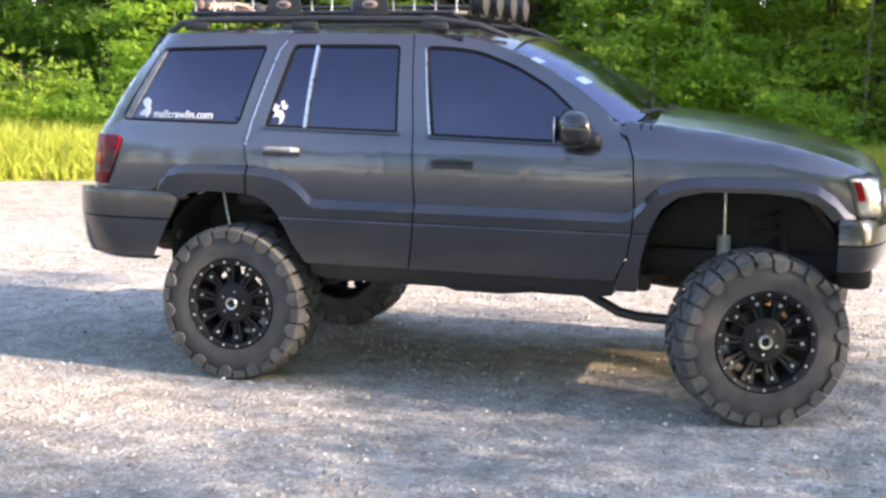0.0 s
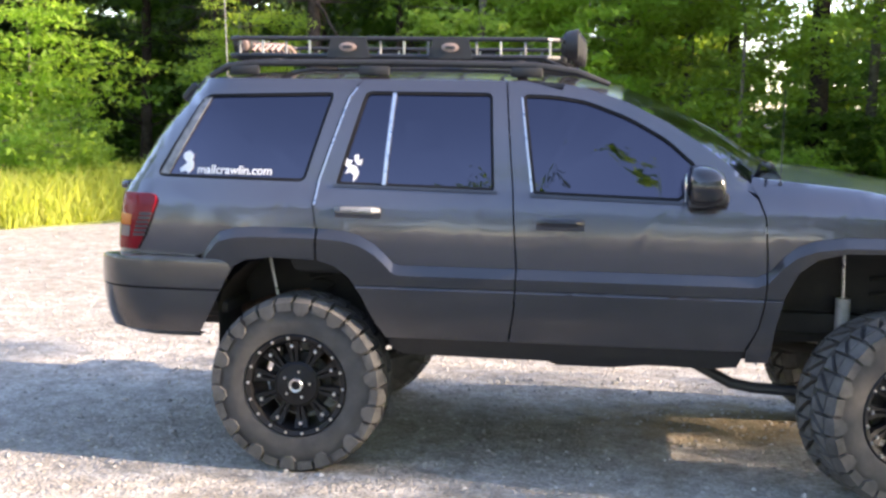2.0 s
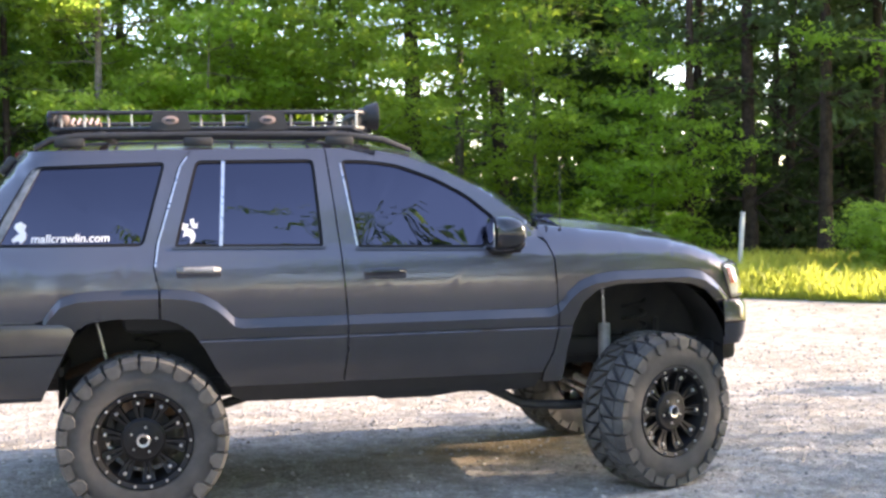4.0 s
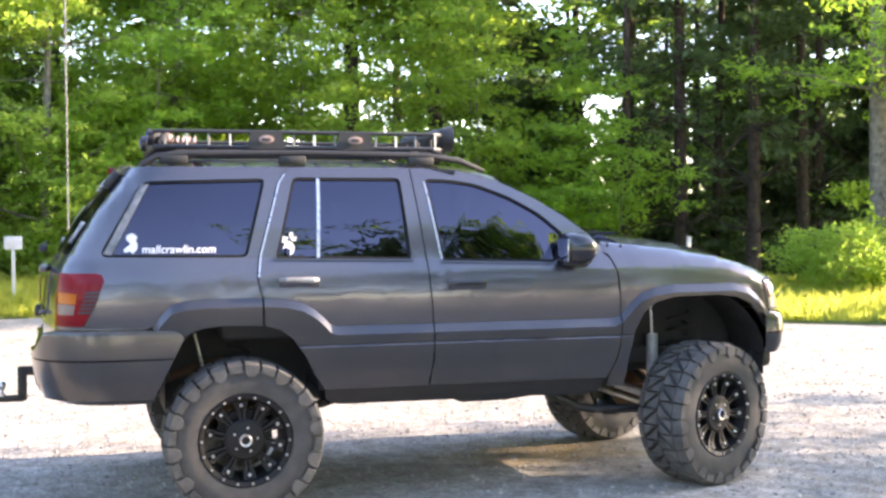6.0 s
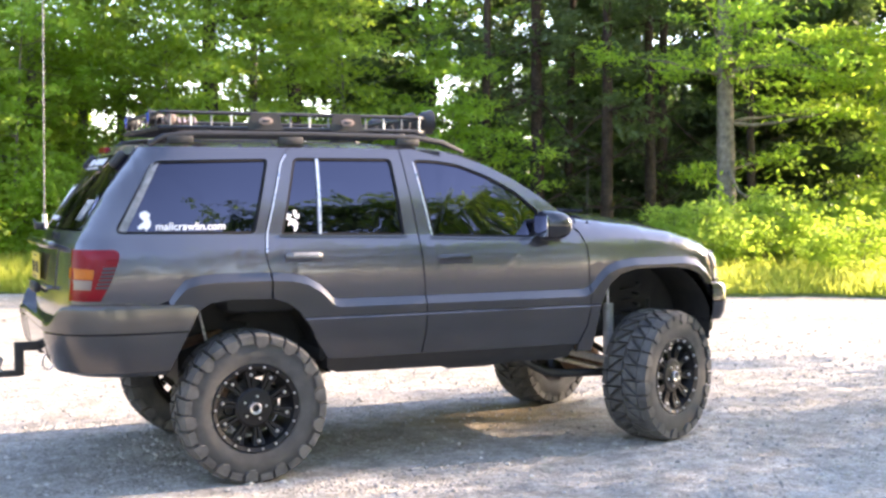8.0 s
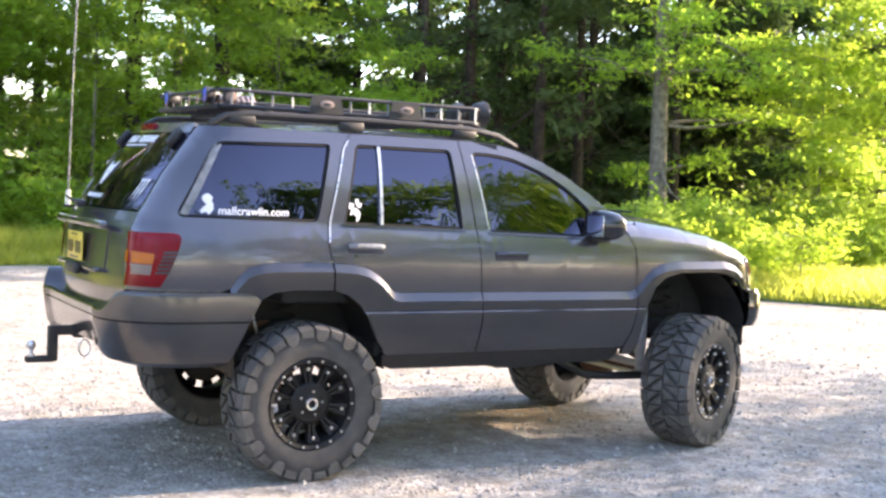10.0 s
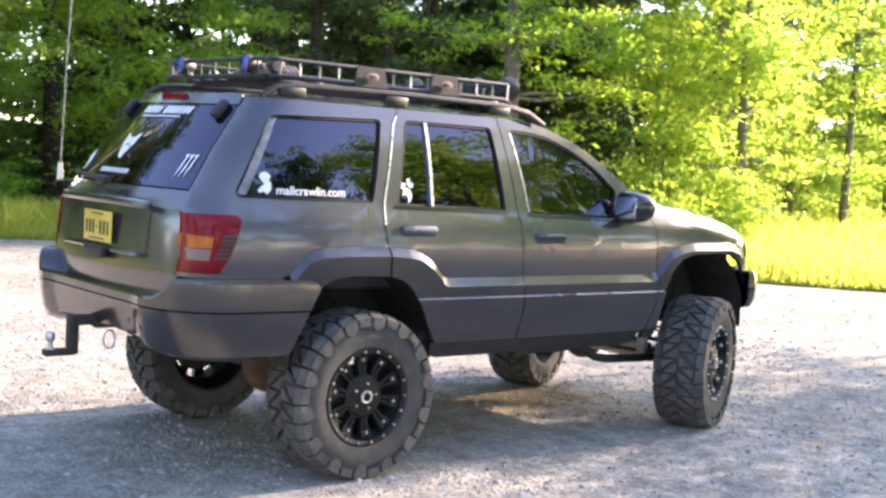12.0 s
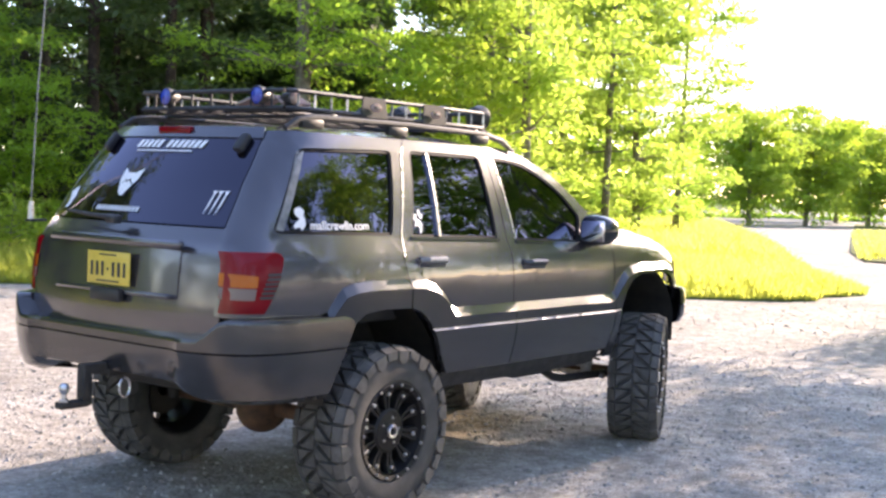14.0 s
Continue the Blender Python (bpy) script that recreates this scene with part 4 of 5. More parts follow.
part("tow_ball", bm, STEEL, hitch, "steel tow ball")
bm = bmesh.new()
tube(bm, [(-0.98 + 0.03 * math.cos(a), -0.10, 0.62 + 0.045 * math.sin(a)) for a in np.linspace(0, 6.28, 16)], 0.006, 6)
part("safety_loop", bm, STEEL, hitch)
# whip antenna on the far rear corner
bm = bmesh.new()
box(bm, (-0.85, 0.80, 1.345), (0.10, 0.05, 0.012), 0.003)
mount = part("antenna_mount", bm, BLACK, suv)
bm = bmesh.new()
tube(bm, [(-0.875, 0.81, 1.35), (-0.875, 0.81, 1.44)], [0.017, 0.014], 10)
part("antenna_base", bm, STEEL, mount, "steel antenna spring base")
bm = bmesh.new()
tube(bm, [(-0.875, 0.81, 1.44), (-0.875, 0.775, 2.0), (-0.88, 0.70, 2.7), (-0.885, 0.65, 3.1)], [0.0035, 0.003, 0.003, 0.002], 6)
for k in range(80):
    z = 1.48 + 0.02 * k
    ya = lerp([(1.44, 0.81), (2.0, 0.775), (2.7, 0.70), (3.1, 0.65)], z)
    tube(bm, [(-0.8755, ya, z), (-0.8755, ya, z + 0.008)], 0.0045, 6)
part("whip", bm, WORN_GLINT, mount, "pale wound whip antenna")
# interior
for x, y in ((1.15, -0.38), (1.15, 0.38)):
    bm = bmesh.new()
    box(bm, (x, y, 0.98), (0.52, 0.50, 0.16), 0.05)
    box(bm, (x - 0.27, y, 1.28), (0.13, 0.48, 0.58), 0.05, Matrix.Rotation(-0.2, 3, "Y"))
    box(bm, (x - 0.36, y, 1.62), (0.09, 0.26, 0.16), 0.04)
    part("front_seat", bm, SEAT, suv)
bm = bmesh.new()
box(bm, (0.15, 0, 0.98), (0.5, 1.3, 0.16), 0.05)
box(bm, (-0.12, 0, 1.26), (0.13, 1.3, 0.56), 0.05, Matrix.Rotation(-0.2, 3, "Y"))
part("rear_bench", bm, SEAT, suv)
bm = bmesh.new()
box(bm, (1.82, 0, 1.22), (0.42, 1.46, 0.24), 0.06)
part("dashboard", bm, BLACK, suv)
tube_part("steering_wheel", [(1.50 + 0.06 * math.sin(a), 0.38 + 0.18 * math.cos(a), 1.28 + 0.17 * math.sin(a)) for a in np.linspace(0, 6.283, 25)], 0.014, BLACK)
bm = bmesh.new()
box(bm, (1.19, 0, 0.80), (1.42, 1.5, 0.03))
box(bm, (-0.21, 0, 0.80), (1.38, 0.72, 0.03))
part("cabin_floor", bm, SEAT, suv)

# roof basket
rack = tagged(new("roof_basket"), "black steel roof basket with two badge plates on roof rails", "roof rack")
rack.matrix_world = pose(0, CY, 0)


def rack_tube(name, pts, r, material=BLACK, label="", n=8, parent=None):
    bm = bmesh.new()
    tube(bm, pts, r, n)
    return part(name, bm, material, parent or rack, label)


RX0, RX1, RY, RZ0, RZ1 = -0.42, 1.17, 0.545, 1.935, 2.018
for z, r in ((RZ0, 0.013), (RZ1, 0.011)):
    for s in (-1, 1):
        rack_tube("side_rail", [(RX0, s * (RY - 0.03), z), (RX0 + 0.04, s * RY, z), (RX1 - 0.06, s * RY, z), (RX1, s * (RY - 0.06), z)], r)
    for x in (RX0, RX1):
        rack_tube("end_rail", [(x, -RY + 0.04, z), (x, RY - 0.04, z)], r)
for k in range(14):
    x = RX0 + 0.05 + k * (RX1 - RX0 - 0.1) / 13
    for s in (-1, 1):
        # bright steel and pale grey put glints into the black basket's side uprights
        rack_tube("upright", [(x, s * RY, RZ0), (x, s * RY, RZ1)], 0.006, STEEL if k % 2 else WORN_GLINT)
for k in range(7):
    y = -0.42 + 0.14 * k
    for x in (RX0, RX1):
        rack_tube("upright", [(x, y, RZ0), (x, y, RZ1)], 0.006)
    rack_tube("floor_slat", [(RX0, y, RZ0 - 0.012), (RX1, y, RZ0 - 0.012)], 0.008)
for k in range(8):
    x = RX0 + 0.1 + k * 0.2
    rack_tube("cross_bar", [(x, -RY, RZ0 - 0.005), (x, RY, RZ0 - 0.005)], 0.009)
for x in (-0.18, 0.98):
    bm = bmesh.new()
    box(bm, (x, 0, 1.912), (0.05, 1.20, 0.018), 0.005)
    part("carrier_bar", bm, BLACK, rack)
for s in (-1, 1):
    rack_tube("stay", [(1.08, s * RY, RZ0), (1.20, s * 0.58, 1.885), (1.24, s * 0.585, 1.875)], 0.008)
for s in (-1, 1):
    for xc in (0.165, 0.655):
        bm = bmesh.new()
        vs = [bm.verts.new((xc + dx_, s * y_, z_)) for dx_, z_, y_ in ((-0.105, RZ0 - 0.008, RY + 0.018), (0.105, RZ0 - 0.008, RY + 0.018), (0.085, RZ1 + 0.008, RY + 0.012), (-0.085, RZ1 + 0.008, RY + 0.012))]
        bm.faces.new(vs)
        bmesh.ops.recalc_face_normals(bm, faces=bm.faces)
        bmesh.ops.solidify(bm, geom=bm.faces[:], thickness=0.008)
        pl = part("badge_plate", bm, BLACK, rack, "black plate with a pale oval badge")
        bm = bmesh.new()
        lathe(bm, [(0.0005, -0.004), (0.8, -0.004), (1.0, -0.002), (1.0, 0.004)], 28)
        for v in bm.verts:
            v.co = Vector((xc + v.co.x * 0.042, s * (RY + 0.026) + v.co.y, 1.978 + v.co.z * 0.022))
        bd = part("badge", bm, CLEAR, pl, "pale oval badge")
        bm = bmesh.new()
        box(bm, (xc, s * (RY + 0.031), 1.978), (0.045, 0.003, 0.014), 0.001)
        part("badge_mark", bm, INK, bd)


def work_lamp(x, y, z, facing, r, cover, label):
    """A round lamp: a bowl, a rim and a cover."""
    lamp_ = tagged(new("work_lamp"), label, "lamp", "lamps on the roof basket")
    lamp_.matrix_world = pose(x, y + CY, z, 0, 0, facing)
    bm = bmesh.new()
    lathe(bm, [(0.0005, 0.075), (r * 0.45, 0.072), (r * 0.8, 0.05), (r, 0.0), (r, -0.012), (r * 0.9, -0.014)], 28)
    part("bowl", bm, BLACK, lamp_)
    bm = bmesh.new()
    lathe(bm, [(0.0005, -0.02), (r * 0.6, -0.018), (r * 0.92, -0.008), (r * 0.95, 0.004)], 28)
    part("cover", bm, cover, lamp_)
    bm = bmesh.new()
    tube(bm, [(0, 0.03, -r * 0.85), (0, 0.03, -r * 1.15)], 0.010, 8)
    part("bracket", bm, BLACK, lamp_)


work_lamp(-0.44, 0.31, 1.995, -90, 0.046, BLUE, "small blue-covered work lamp at the roof basket's rear")
work_lamp(-0.44, -0.35, 1.995, -90, 0.046, BLUE, "small blue-covered work lamp at the roof basket's rear")
work_lamp(-0.36, -0.50, 1.985, 0, 0.036, CLEAR, "small clear work lamp on the roof basket")
for y in (-0.43, -0.15, 0.15, 0.43):
    work_lamp(1.235, y, 2.0, 90, 0.075, BLACK, "large round black off-road lamp at the front of the roof basket")
bar = tagged(new("strap_bundle"), "pale folded net and straps lying in the roof basket", "strap")
bar.matrix_world = pose(-0.30, CY - 0.30, RZ0 + 0.004)
for k in range(7):
    bm = bmesh.new()
    tube(bm, [(-0.09 + 0.03 * k, -0.17, 0.02), (-0.08 + 0.03 * k, -0.10, 0.055), (-0.085 + 0.03 * k, 0.05, 0.05), (-0.08 + 0.03 * k, 0.16, 0.015)], 0.009, 6)
    part("strap", bm, CLEAR, bar)

# ---- ground ----
GRAVEL = mat("pale_gravel", (0.4, 0.39, 0.37), 0.95, spec=0.2)


def gravel_nodes(m):
    t = m.node_tree
    bsdf = t.nodes["Principled BSDF"]
    tc = t.nodes.new("ShaderNodeTexCoord")

    def noise_(scale, detail=6.0):
        n = node(m, "ShaderNodeTexNoise", Scale=scale, Detail=detail, Roughness=0.65)
        t.links.new(tc.outputs["Object"], n.inputs["Vector"])
        return n.outputs["Fac"]

    def ramp(fac, c0, c1, p0, p1):
        r = t.nodes.new("ShaderNodeValToRGB")
        r.color_ramp.elements[0].color, r.color_ramp.elements[1].color = (*c0, 1), (*c1, 1)
        r.color_ramp.elements[0].position, r.color_ramp.elements[1].position = p0, p1
        t.links.new(fac, r.inputs[0])
        return r.outputs[0]

    def mix(a, b, fac, kind="MIX"):
        x = t.nodes.new("ShaderNodeMix")
        x.data_type, x.blend_type = "RGBA", kind
        for sock, v in ((x.inputs[6], a), (x.inputs[7], b), (x.inputs[0], fac)):
            if isinstance(v, (int, float)):
                sock.default_value = v
            elif isinstance(v, tuple):
                sock.default_value = (*v, 1)
            else:
                t.links.new(v, sock)
        return x.outputs[2]

    big = ramp(noise_(0.5, 8), (0.315, 0.293, 0.26), (0.49, 0.462, 0.42), 0.35, 0.66)
    vor = node(m, "ShaderNodeTexVoronoi", Scale=46.0)
    t.links.new(tc.outputs["Object"], vor.inputs["Vector"])
    sep = t.nodes.new("ShaderNodeSeparateColor")
    t.links.new(vor.outputs["Color"], sep.inputs[0])
    stones = ramp(sep.outputs[0], (0.55, 0.53, 0.5), (1.25, 1.25, 1.25), 0.1, 0.95)
    col = mix(big, stones, 0.5, "MULTIPLY")
    dark = ramp(noise_(6.0, 9), (0.55, 0.52, 0.48), (1.05, 1.05, 1.05), 0.38, 0.60)
    col = mix(col, dark, 0.7, "MULTIPLY")
    # a scrape of tan soil under the front axle
    vm = t.nodes.new("ShaderNodeVectorMath")
    vm.operation = "DISTANCE"
    sc = t.nodes.new("ShaderNodeMapping")
    sc.inputs["Scale"].default_value = (1.0, 1.6, 0.0)
    t.links.new(tc.outputs["Object"], sc.inputs["Vector"])
    t.links.new(sc.outputs[0], vm.inputs[0])
    vm.inputs[1].default_value = (2.1, 0.75, 0.0)
    add = t.nodes.new("ShaderNodeMath")
    add.operation = "ADD"
    nz = t.nodes.new("ShaderNodeMath")
    nz.operation = "MULTIPLY"
    nz.inputs[1].default_value = 1.3
    t.links.new(noise_(3.5, 8), nz.inputs[0])
    t.links.new(vm.outputs["Value"], add.inputs[0])
    t.links.new(nz.outputs[0], add.inputs[1])
    half = t.nodes.new("ShaderNodeMath")
    half.operation = "MULTIPLY"
    half.inputs[1].default_value = 0.5
    t.links.new(add.outputs[0], half.inputs[0])
    soil = ramp(half.outputs[0], (1, 1, 1), (0, 0, 0), 0.52, 0.78)
    col = mix(col, mix((0.27, 0.21, 0.125), dark, 0.6, "MULTIPLY"), soil)
    t.links.new(col, bsdf.inputs["Base Color"])
    b1 = node(m, "ShaderNodeBump", Strength=0.6, Distance=0.015)
    b2 = node(m, "ShaderNodeBump", Strength=0.8, Distance=0.05)
    t.links.new(vor.outputs["Distance"], b1.inputs["Height"])
    b1.invert = True
    t.links.new(noise_(7.0, 8), b2.inputs["Height"])
    t.links.new(b2.outputs[0], b1.inputs["Normal"])
    t.links.new(b1.outputs[0], bsdf.inputs["Normal"])


gravel_nodes(GRAVEL)


def ground_z(x, y):
    """Low swells in the gravel, flat under the wheels."""
    far = min(1.0, max(0.0, (math.hypot(x - 1.3, y) - 3.0) / 4.0))
    return far * 0.05 * (noise.noise((x * 0.22, y * 0.22, 0.0))) + 0.012 * noise.noise((x * 1.1, y * 1.1, 3.0)) * (0.4 + 0.6 * far)


def axis_steps(lo, hi, fine_lo, fine_hi, step):
    out = np.arange(fine_lo, fine_hi + 0.01, step).tolist()
    d, v = step, fine_hi
    while v < hi:
        d *= 1.35
        v += d
        out.append(v)
    d, v = step, fine_lo
    while v > lo:
        d *= 1.35
        v -= d
        out.insert(0, v)
    return out


gx, gy = axis_steps(-900, 900, -8, 16, 0.22), axis_steps(-900, 900, -8, 12, 0.22)
verts = [(x, y, ground_z(x, y) if abs(x) < 60 and abs(y) < 60 else 0.0) for y in gy for x in gx]
w = len(gx)
faces = [(j * w + i, j * w + i + 1, (j + 1) * w + i + 1, (j + 1) * w + i) for j in range(len(gy) - 1) for i in range(w - 1)]
me = bpy.data.meshes.new("ground")
me.from_pydata(verts, [], faces)
for p_ in me.polygons:
    p_.use_smooth = True
me.materials.append(GRAVEL)
tagged(new("ground", me), "pale crushed gravel lot with dark stones and soil", "ground", kind="structure")

# ---- loose stones ----
STONE = mat("loose_stone", (0.4, 0.39, 0.37), 0.9, spec=0.25)
info = STONE.node_tree.nodes.new("ShaderNodeNewGeometry")
rp = STONE.node_tree.nodes.new("ShaderNodeValToRGB")
rp.color_ramp.elements[0].color, rp.color_ramp.elements[1].color = (0.22, 0.205, 0.185, 1), (0.50, 0.475, 0.435, 1)
STONE.node_tree.links.new(info.outputs["Random Per Island"], rp.inputs[0])
STONE.node_tree.links.new(rp.outputs[0], STONE.node_tree.nodes["Principled BSDF"].inputs["Base Color"])

OCT = [(1, 0, 0), (-1, 0, 0), (0, 1, 0), (0, -1, 0), (0, 0, 1), (0, 0, -1)]
OCTF = [(0, 2, 4), (2, 1, 4), (1, 3, 4), (3, 0, 4), (2, 0, 5), (1, 2, 5), (3, 1, 5), (0, 3, 5)]


def stones(name, count, x0, x1, y0, y1, rmin, rmax, seed, label):
    rs = np.random.RandomState(seed)
    vs, fs = [], []
    for _ in range(count):
        x, y = rs.uniform(x0, x1), rs.uniform(y0, y1)
        r = rmin + (rmax - rmin) * rs.rand() ** 3
        a = rs.uniform(0, 6.28)
        sx, sy, sz = r * rs.uniform(0.7, 1.3), r * rs.uniform(0.7, 1.3), r * rs.uniform(0.4, 0.8)
        z = ground_z(x, y) + sz * 0.35
        k = len(vs)
        for p in OCT:
            q = (p[0] * sx * rs.uniform(0.7, 1.2), p[1] * sy * rs.uniform(0.7, 1.2), p[2] * sz)
            vs.append((x + q[0] * math.cos(a) - q[1] * math.sin(a), y + q[0] * math.sin(a) + q[1] * math.cos(a), z + q[2]))
        fs += [(k + f[0], k + f[1], k + f[2]) for f in OCTF]
    me_ = bpy.data.meshes.new(name)
    me_.from_pydata(vs, [], fs)
    me_.materials.append(STONE)
    return tagged(new(name, me_), label, "gravel", kind="stuff")


stones("gravel_stones", 26000, -5.5, 7.0, -4.6, 4.5, 0.004, 0.018, 11, "loose pale and dark crushed stones on the gravel lot")
stones("gravel_stones", 12000, -10.0, 16.0, -4.0, 12.0, 0.006, 0.024, 12, "loose pale and dark crushed stones on the gravel lot")

# ---- verge, grass ----
EDGE = [(-60, 6.0), (-14, 7.4), (-8.5, 7.8), (-6.5, 9.0), (-5.0, 11.3), (-3.0, 12.2), (1.0, 12.9), (3.0, 12.6), (5.4, 10.8), (8.8, 8.3), (10.8, 7.2), (12.5, 4.8), (15.2, 2.75), (18.0, 3.0), (20.3, 4.5), (26.0, 7.6), (34.0, 11.2), (60, 25.0), (90, 42.0)]


def edge_y(x):
    return lerp(EDGE, x) + 0.35 * noise.noise((x * 0.6, 0, 7)) + 0.12 * noise.noise((x * 2.5, 0, 9))


SOIL = mat("mossy_soil", (0.07, 0.075, 0.03), 0.95, spec=0.2)
vary(SOIL, (0.07, 0.08, 0.03), (0.17, 0.2, 0.05), 1.5, 9.0)
bump(SOIL, 12, 0.8, 0.05)


def verge_z(x, y):
    return 0.03 + 0.05 * min(1.0, max(0.0, (y - edge_y(x)) / 2.0)) + 0.06 * noise.noise((x * 0.4, y * 0.4, 2.0)) * min(1.0, max(0.0, (y - edge_y(x)) / 1.0))


xs_ = np.concatenate([np.arange(-60, -12, 2.0), np.arange(-12, 36, 0.3), np.arange(36, 91, 2.5)])
ds_ = [0.0, 0.0, 0.15, 0.4, 0.8, 1.4, 2.2, 3.4, 5, 8, 13, 22, 40, 80]
verts, faces = [], []
for x in xs_:
    for k, d in enumerate(ds_):
        y = edge_y(x) + d
        verts.append((x, y, -0.15 if k == 0 else verge_z(x, y)))
n_ = len(ds_)
for i in range(len(xs_) - 1):
    for j in range(n_ - 1):
        faces.append((i * n_ + j, (i + 1) * n_ + j, (i + 1) * n_ + j + 1, i * n_ + j + 1))
me = bpy.data.meshes.new("verge")
me.from_pydata(verts, [], faces)
for p_ in me.polygons:
    p_.use_smooth = True
me.materials.append(SOIL)
tagged(new("verge_ground", me), "mossy soil under the grass along the wood's edge", "soil", kind="structure")


def leaf_material(name, low, high, trans, mixfac):
    m = bpy.data.materials.new(name)
    m.use_nodes = True
    t = m.node_tree
    bsdf = t.nodes["Principled BSDF"]
    bsdf.inputs["Roughness"].default_value = 0.55
    bsdf.inputs["Specular IOR Level"].default_value = 0.3
    geo = t.nodes.new("ShaderNodeNewGeometry")
    r = t.nodes.new("ShaderNodeValToRGB")
    r.color_ramp.elements[0].color, r.color_ramp.elements[1].color = (*low, 1), (*high, 1)
    t.links.new(geo.outputs["Random Per Island"], r.inputs[0])
    t.links.new(r.outputs[0], bsdf.inputs["Base Color"])
    tl = t.nodes.new("ShaderNodeBsdfTranslucent")
    tl.inputs[0].default_value = (*trans, 1)
    mx = t.nodes.new("ShaderNodeMixShader")
    mx.inputs[0].default_value = mixfac
    t.links.new(bsdf.outputs[0], mx.inputs[1])
    t.links.new(tl.outputs[0], mx.inputs[2])
    t.links.new(mx.outputs[0], t.nodes["Material Output"].inputs[0])
    return m


LEAF = leaf_material("broad_leaf", (0.075, 0.14, 0.02), (0.18, 0.26, 0.045), (0.52, 0.8, 0.09), 0.52)
LEAF2 = leaf_material("young_leaf", (0.08, 0.15, 0.02), (0.19, 0.26, 0.045), (0.55, 0.74, 0.08), 0.5)
# darker copy of the broad leaf: shade inside the wood put into colour
SHADED_LEAF = leaf_material("shaded_leaf", (0.045, 0.10, 0.025), (0.11, 0.18, 0.045), (0.34, 0.55, 0.08), 0.5)
# evergreen needles; on backing woods and brush this dark tone also paints shade
NEEDLE_SHADE = leaf_material("needle_and_shade", (0.038, 0.062, 0.026), (0.085, 0.125, 0.05), (0.20, 0.30, 0.09), 0.38)
GRASS = leaf_material("tall_grass", (0.17, 0.22, 0.03), (0.36, 0.36, 0.09), (0.72, 0.76, 0.13), 0.55)
# lighter, yellower copy of the broad leaf: sunlight put into the colour
SUNLEAF = leaf_material("sunlit_leaf", (0.09, 0.17, 0.025), (0.20, 0.28, 0.055), (0.56, 0.76, 0.12), 0.54)
BARK = mat("grey_bark", (0.2, 0.17, 0.14), 0.95, spec=0.2)
vary(BARK, (0.10, 0.085, 0.068), (0.29, 0.25, 0.20), 9.0, 9.0)
bump(BARK, 25, 0.9, 0.03)
DARKBARK = mat("brown_pine_bark", (0.06, 0.042, 0.033), 0.95, spec=0.2)
vary(DARKBARK, (0.03, 0.022, 0.018), (0.10, 0.07, 0.055), 11.0, 9.0)
bump(DARKBARK, 22, 0.9, 0.03)


def blades(name, count, place, h0, h1, seed, label, width=0.012):
    rs = np.random.RandomState(seed)
    P, H = [], []
    while len(P) < count:
        x, y, k = place(rs)
        if x is None:
            continue
        P.append((x, y, verge_z(x, y) - 0.01))
        H.append((h0 + (h1 - h0) * rs.rand() ** 1.4) * k)
    P, H = np.array(P), np.array(H)[:, None]
    a = rs.uniform(0, 6.283, count)
    side_ = np.stack([np.cos(a), np.sin(a), 0 * a], 1)
    lean = np.stack([rs.normal(0, 0.28, count), rs.normal(0, 0.28, count), np.ones(count)], 1)
    w_ = width * rs.uniform(0.7, 1.6, count)[:, None]
    mid = P + lean * H * 0.55
    tip = P + lean * H + np.stack([lean[:, 0], lean[:, 1], -0.3 * np.ones(count)], 1) * H * 0.35
    V = np.stack([P - side_ * w_, P + side_ * w_, mid + side_ * w_ * 0.7, mid - side_ * w_ * 0.7, tip], 1).reshape(-1, 3)
    k = np.arange(count)[:, None] * 5
    loops = np.concatenate([k + [0, 1, 2, 3], k + [3, 2, 4]], 1)
    me_ = bpy.data.meshes.new(name)
    me_.vertices.add(len(V))
    me_.vertices.foreach_set("co", V.astype(np.float32).ravel())
    me_.loops.add(count * 7)
    me_.loops.foreach_set("vertex_index", loops.astype(np.int32).ravel())
    me_.polygons.add(count * 2)
    starts = (np.arange(count)[:, None] * 7 + [0, 4]).astype(np.int32).ravel()
    me_.polygons.foreach_set("loop_start", starts)
    me_.update(calc_edges=True)
    me_.materials.append(GRASS)
    return tagged(new(name, me_), label, "grass", kind="stuff")


def in_verge(x0, x1, d0, d1):
    def place(rs):
        x = rs.uniform(x0, x1)
        d = d0 + (d1 - d0) * rs.rand() ** 1.3
        y = edge_y(x) + d
        return x, y, 0.35 + 0.65 * min(1.0, d / 0.9)
    return place


blades("tall_grass", 26000, in_verge(-16, -3.5, 0.0, 5.0), 0.35, 0.85, 21, "tall sunlit yellow-green grass along the wood's edge", 0.016)
blades("tall_grass", 26000, in_verge(-3.5, 9.0, 0.0, 4.0), 0.25, 0.6, 22, "tall yellow-green grass along the wood's edge", 0.014)
blades("tall_grass", 66000, in_verge(7.0, 26.0, 0.0, 8.0), 0.15, 0.45, 23, "sunlit yellow-green grass along the wood's edge", 0.014)
blades("tall_grass", 22000, in_verge(22.0, 60.0, 0.0, 9.0), 0.3, 0.7, 24, "sunlit grass beside the far lane", 0.03)


def far_patch(rs):
    x = rs.uniform(31, 62)
    y = rs.uniform(-4, 18)
    if y > lerp([(31, 7.6), (60, 18.0)], x) - 0.0:
        return None, None, 0
    return x, y, 1.0


verts = [(x, y, 0.035) for x, y in ((30.5, 7.2), (36, 9.6), (60, 18.0), (95, 30), (95, -25), (40, -10), (32, 2.0))]
me = bpy.data.meshes.new("verge_far")
me.from_pydata(verts, [], [tuple(range(len(verts)))[::-1]])
me.materials.append(SOIL)
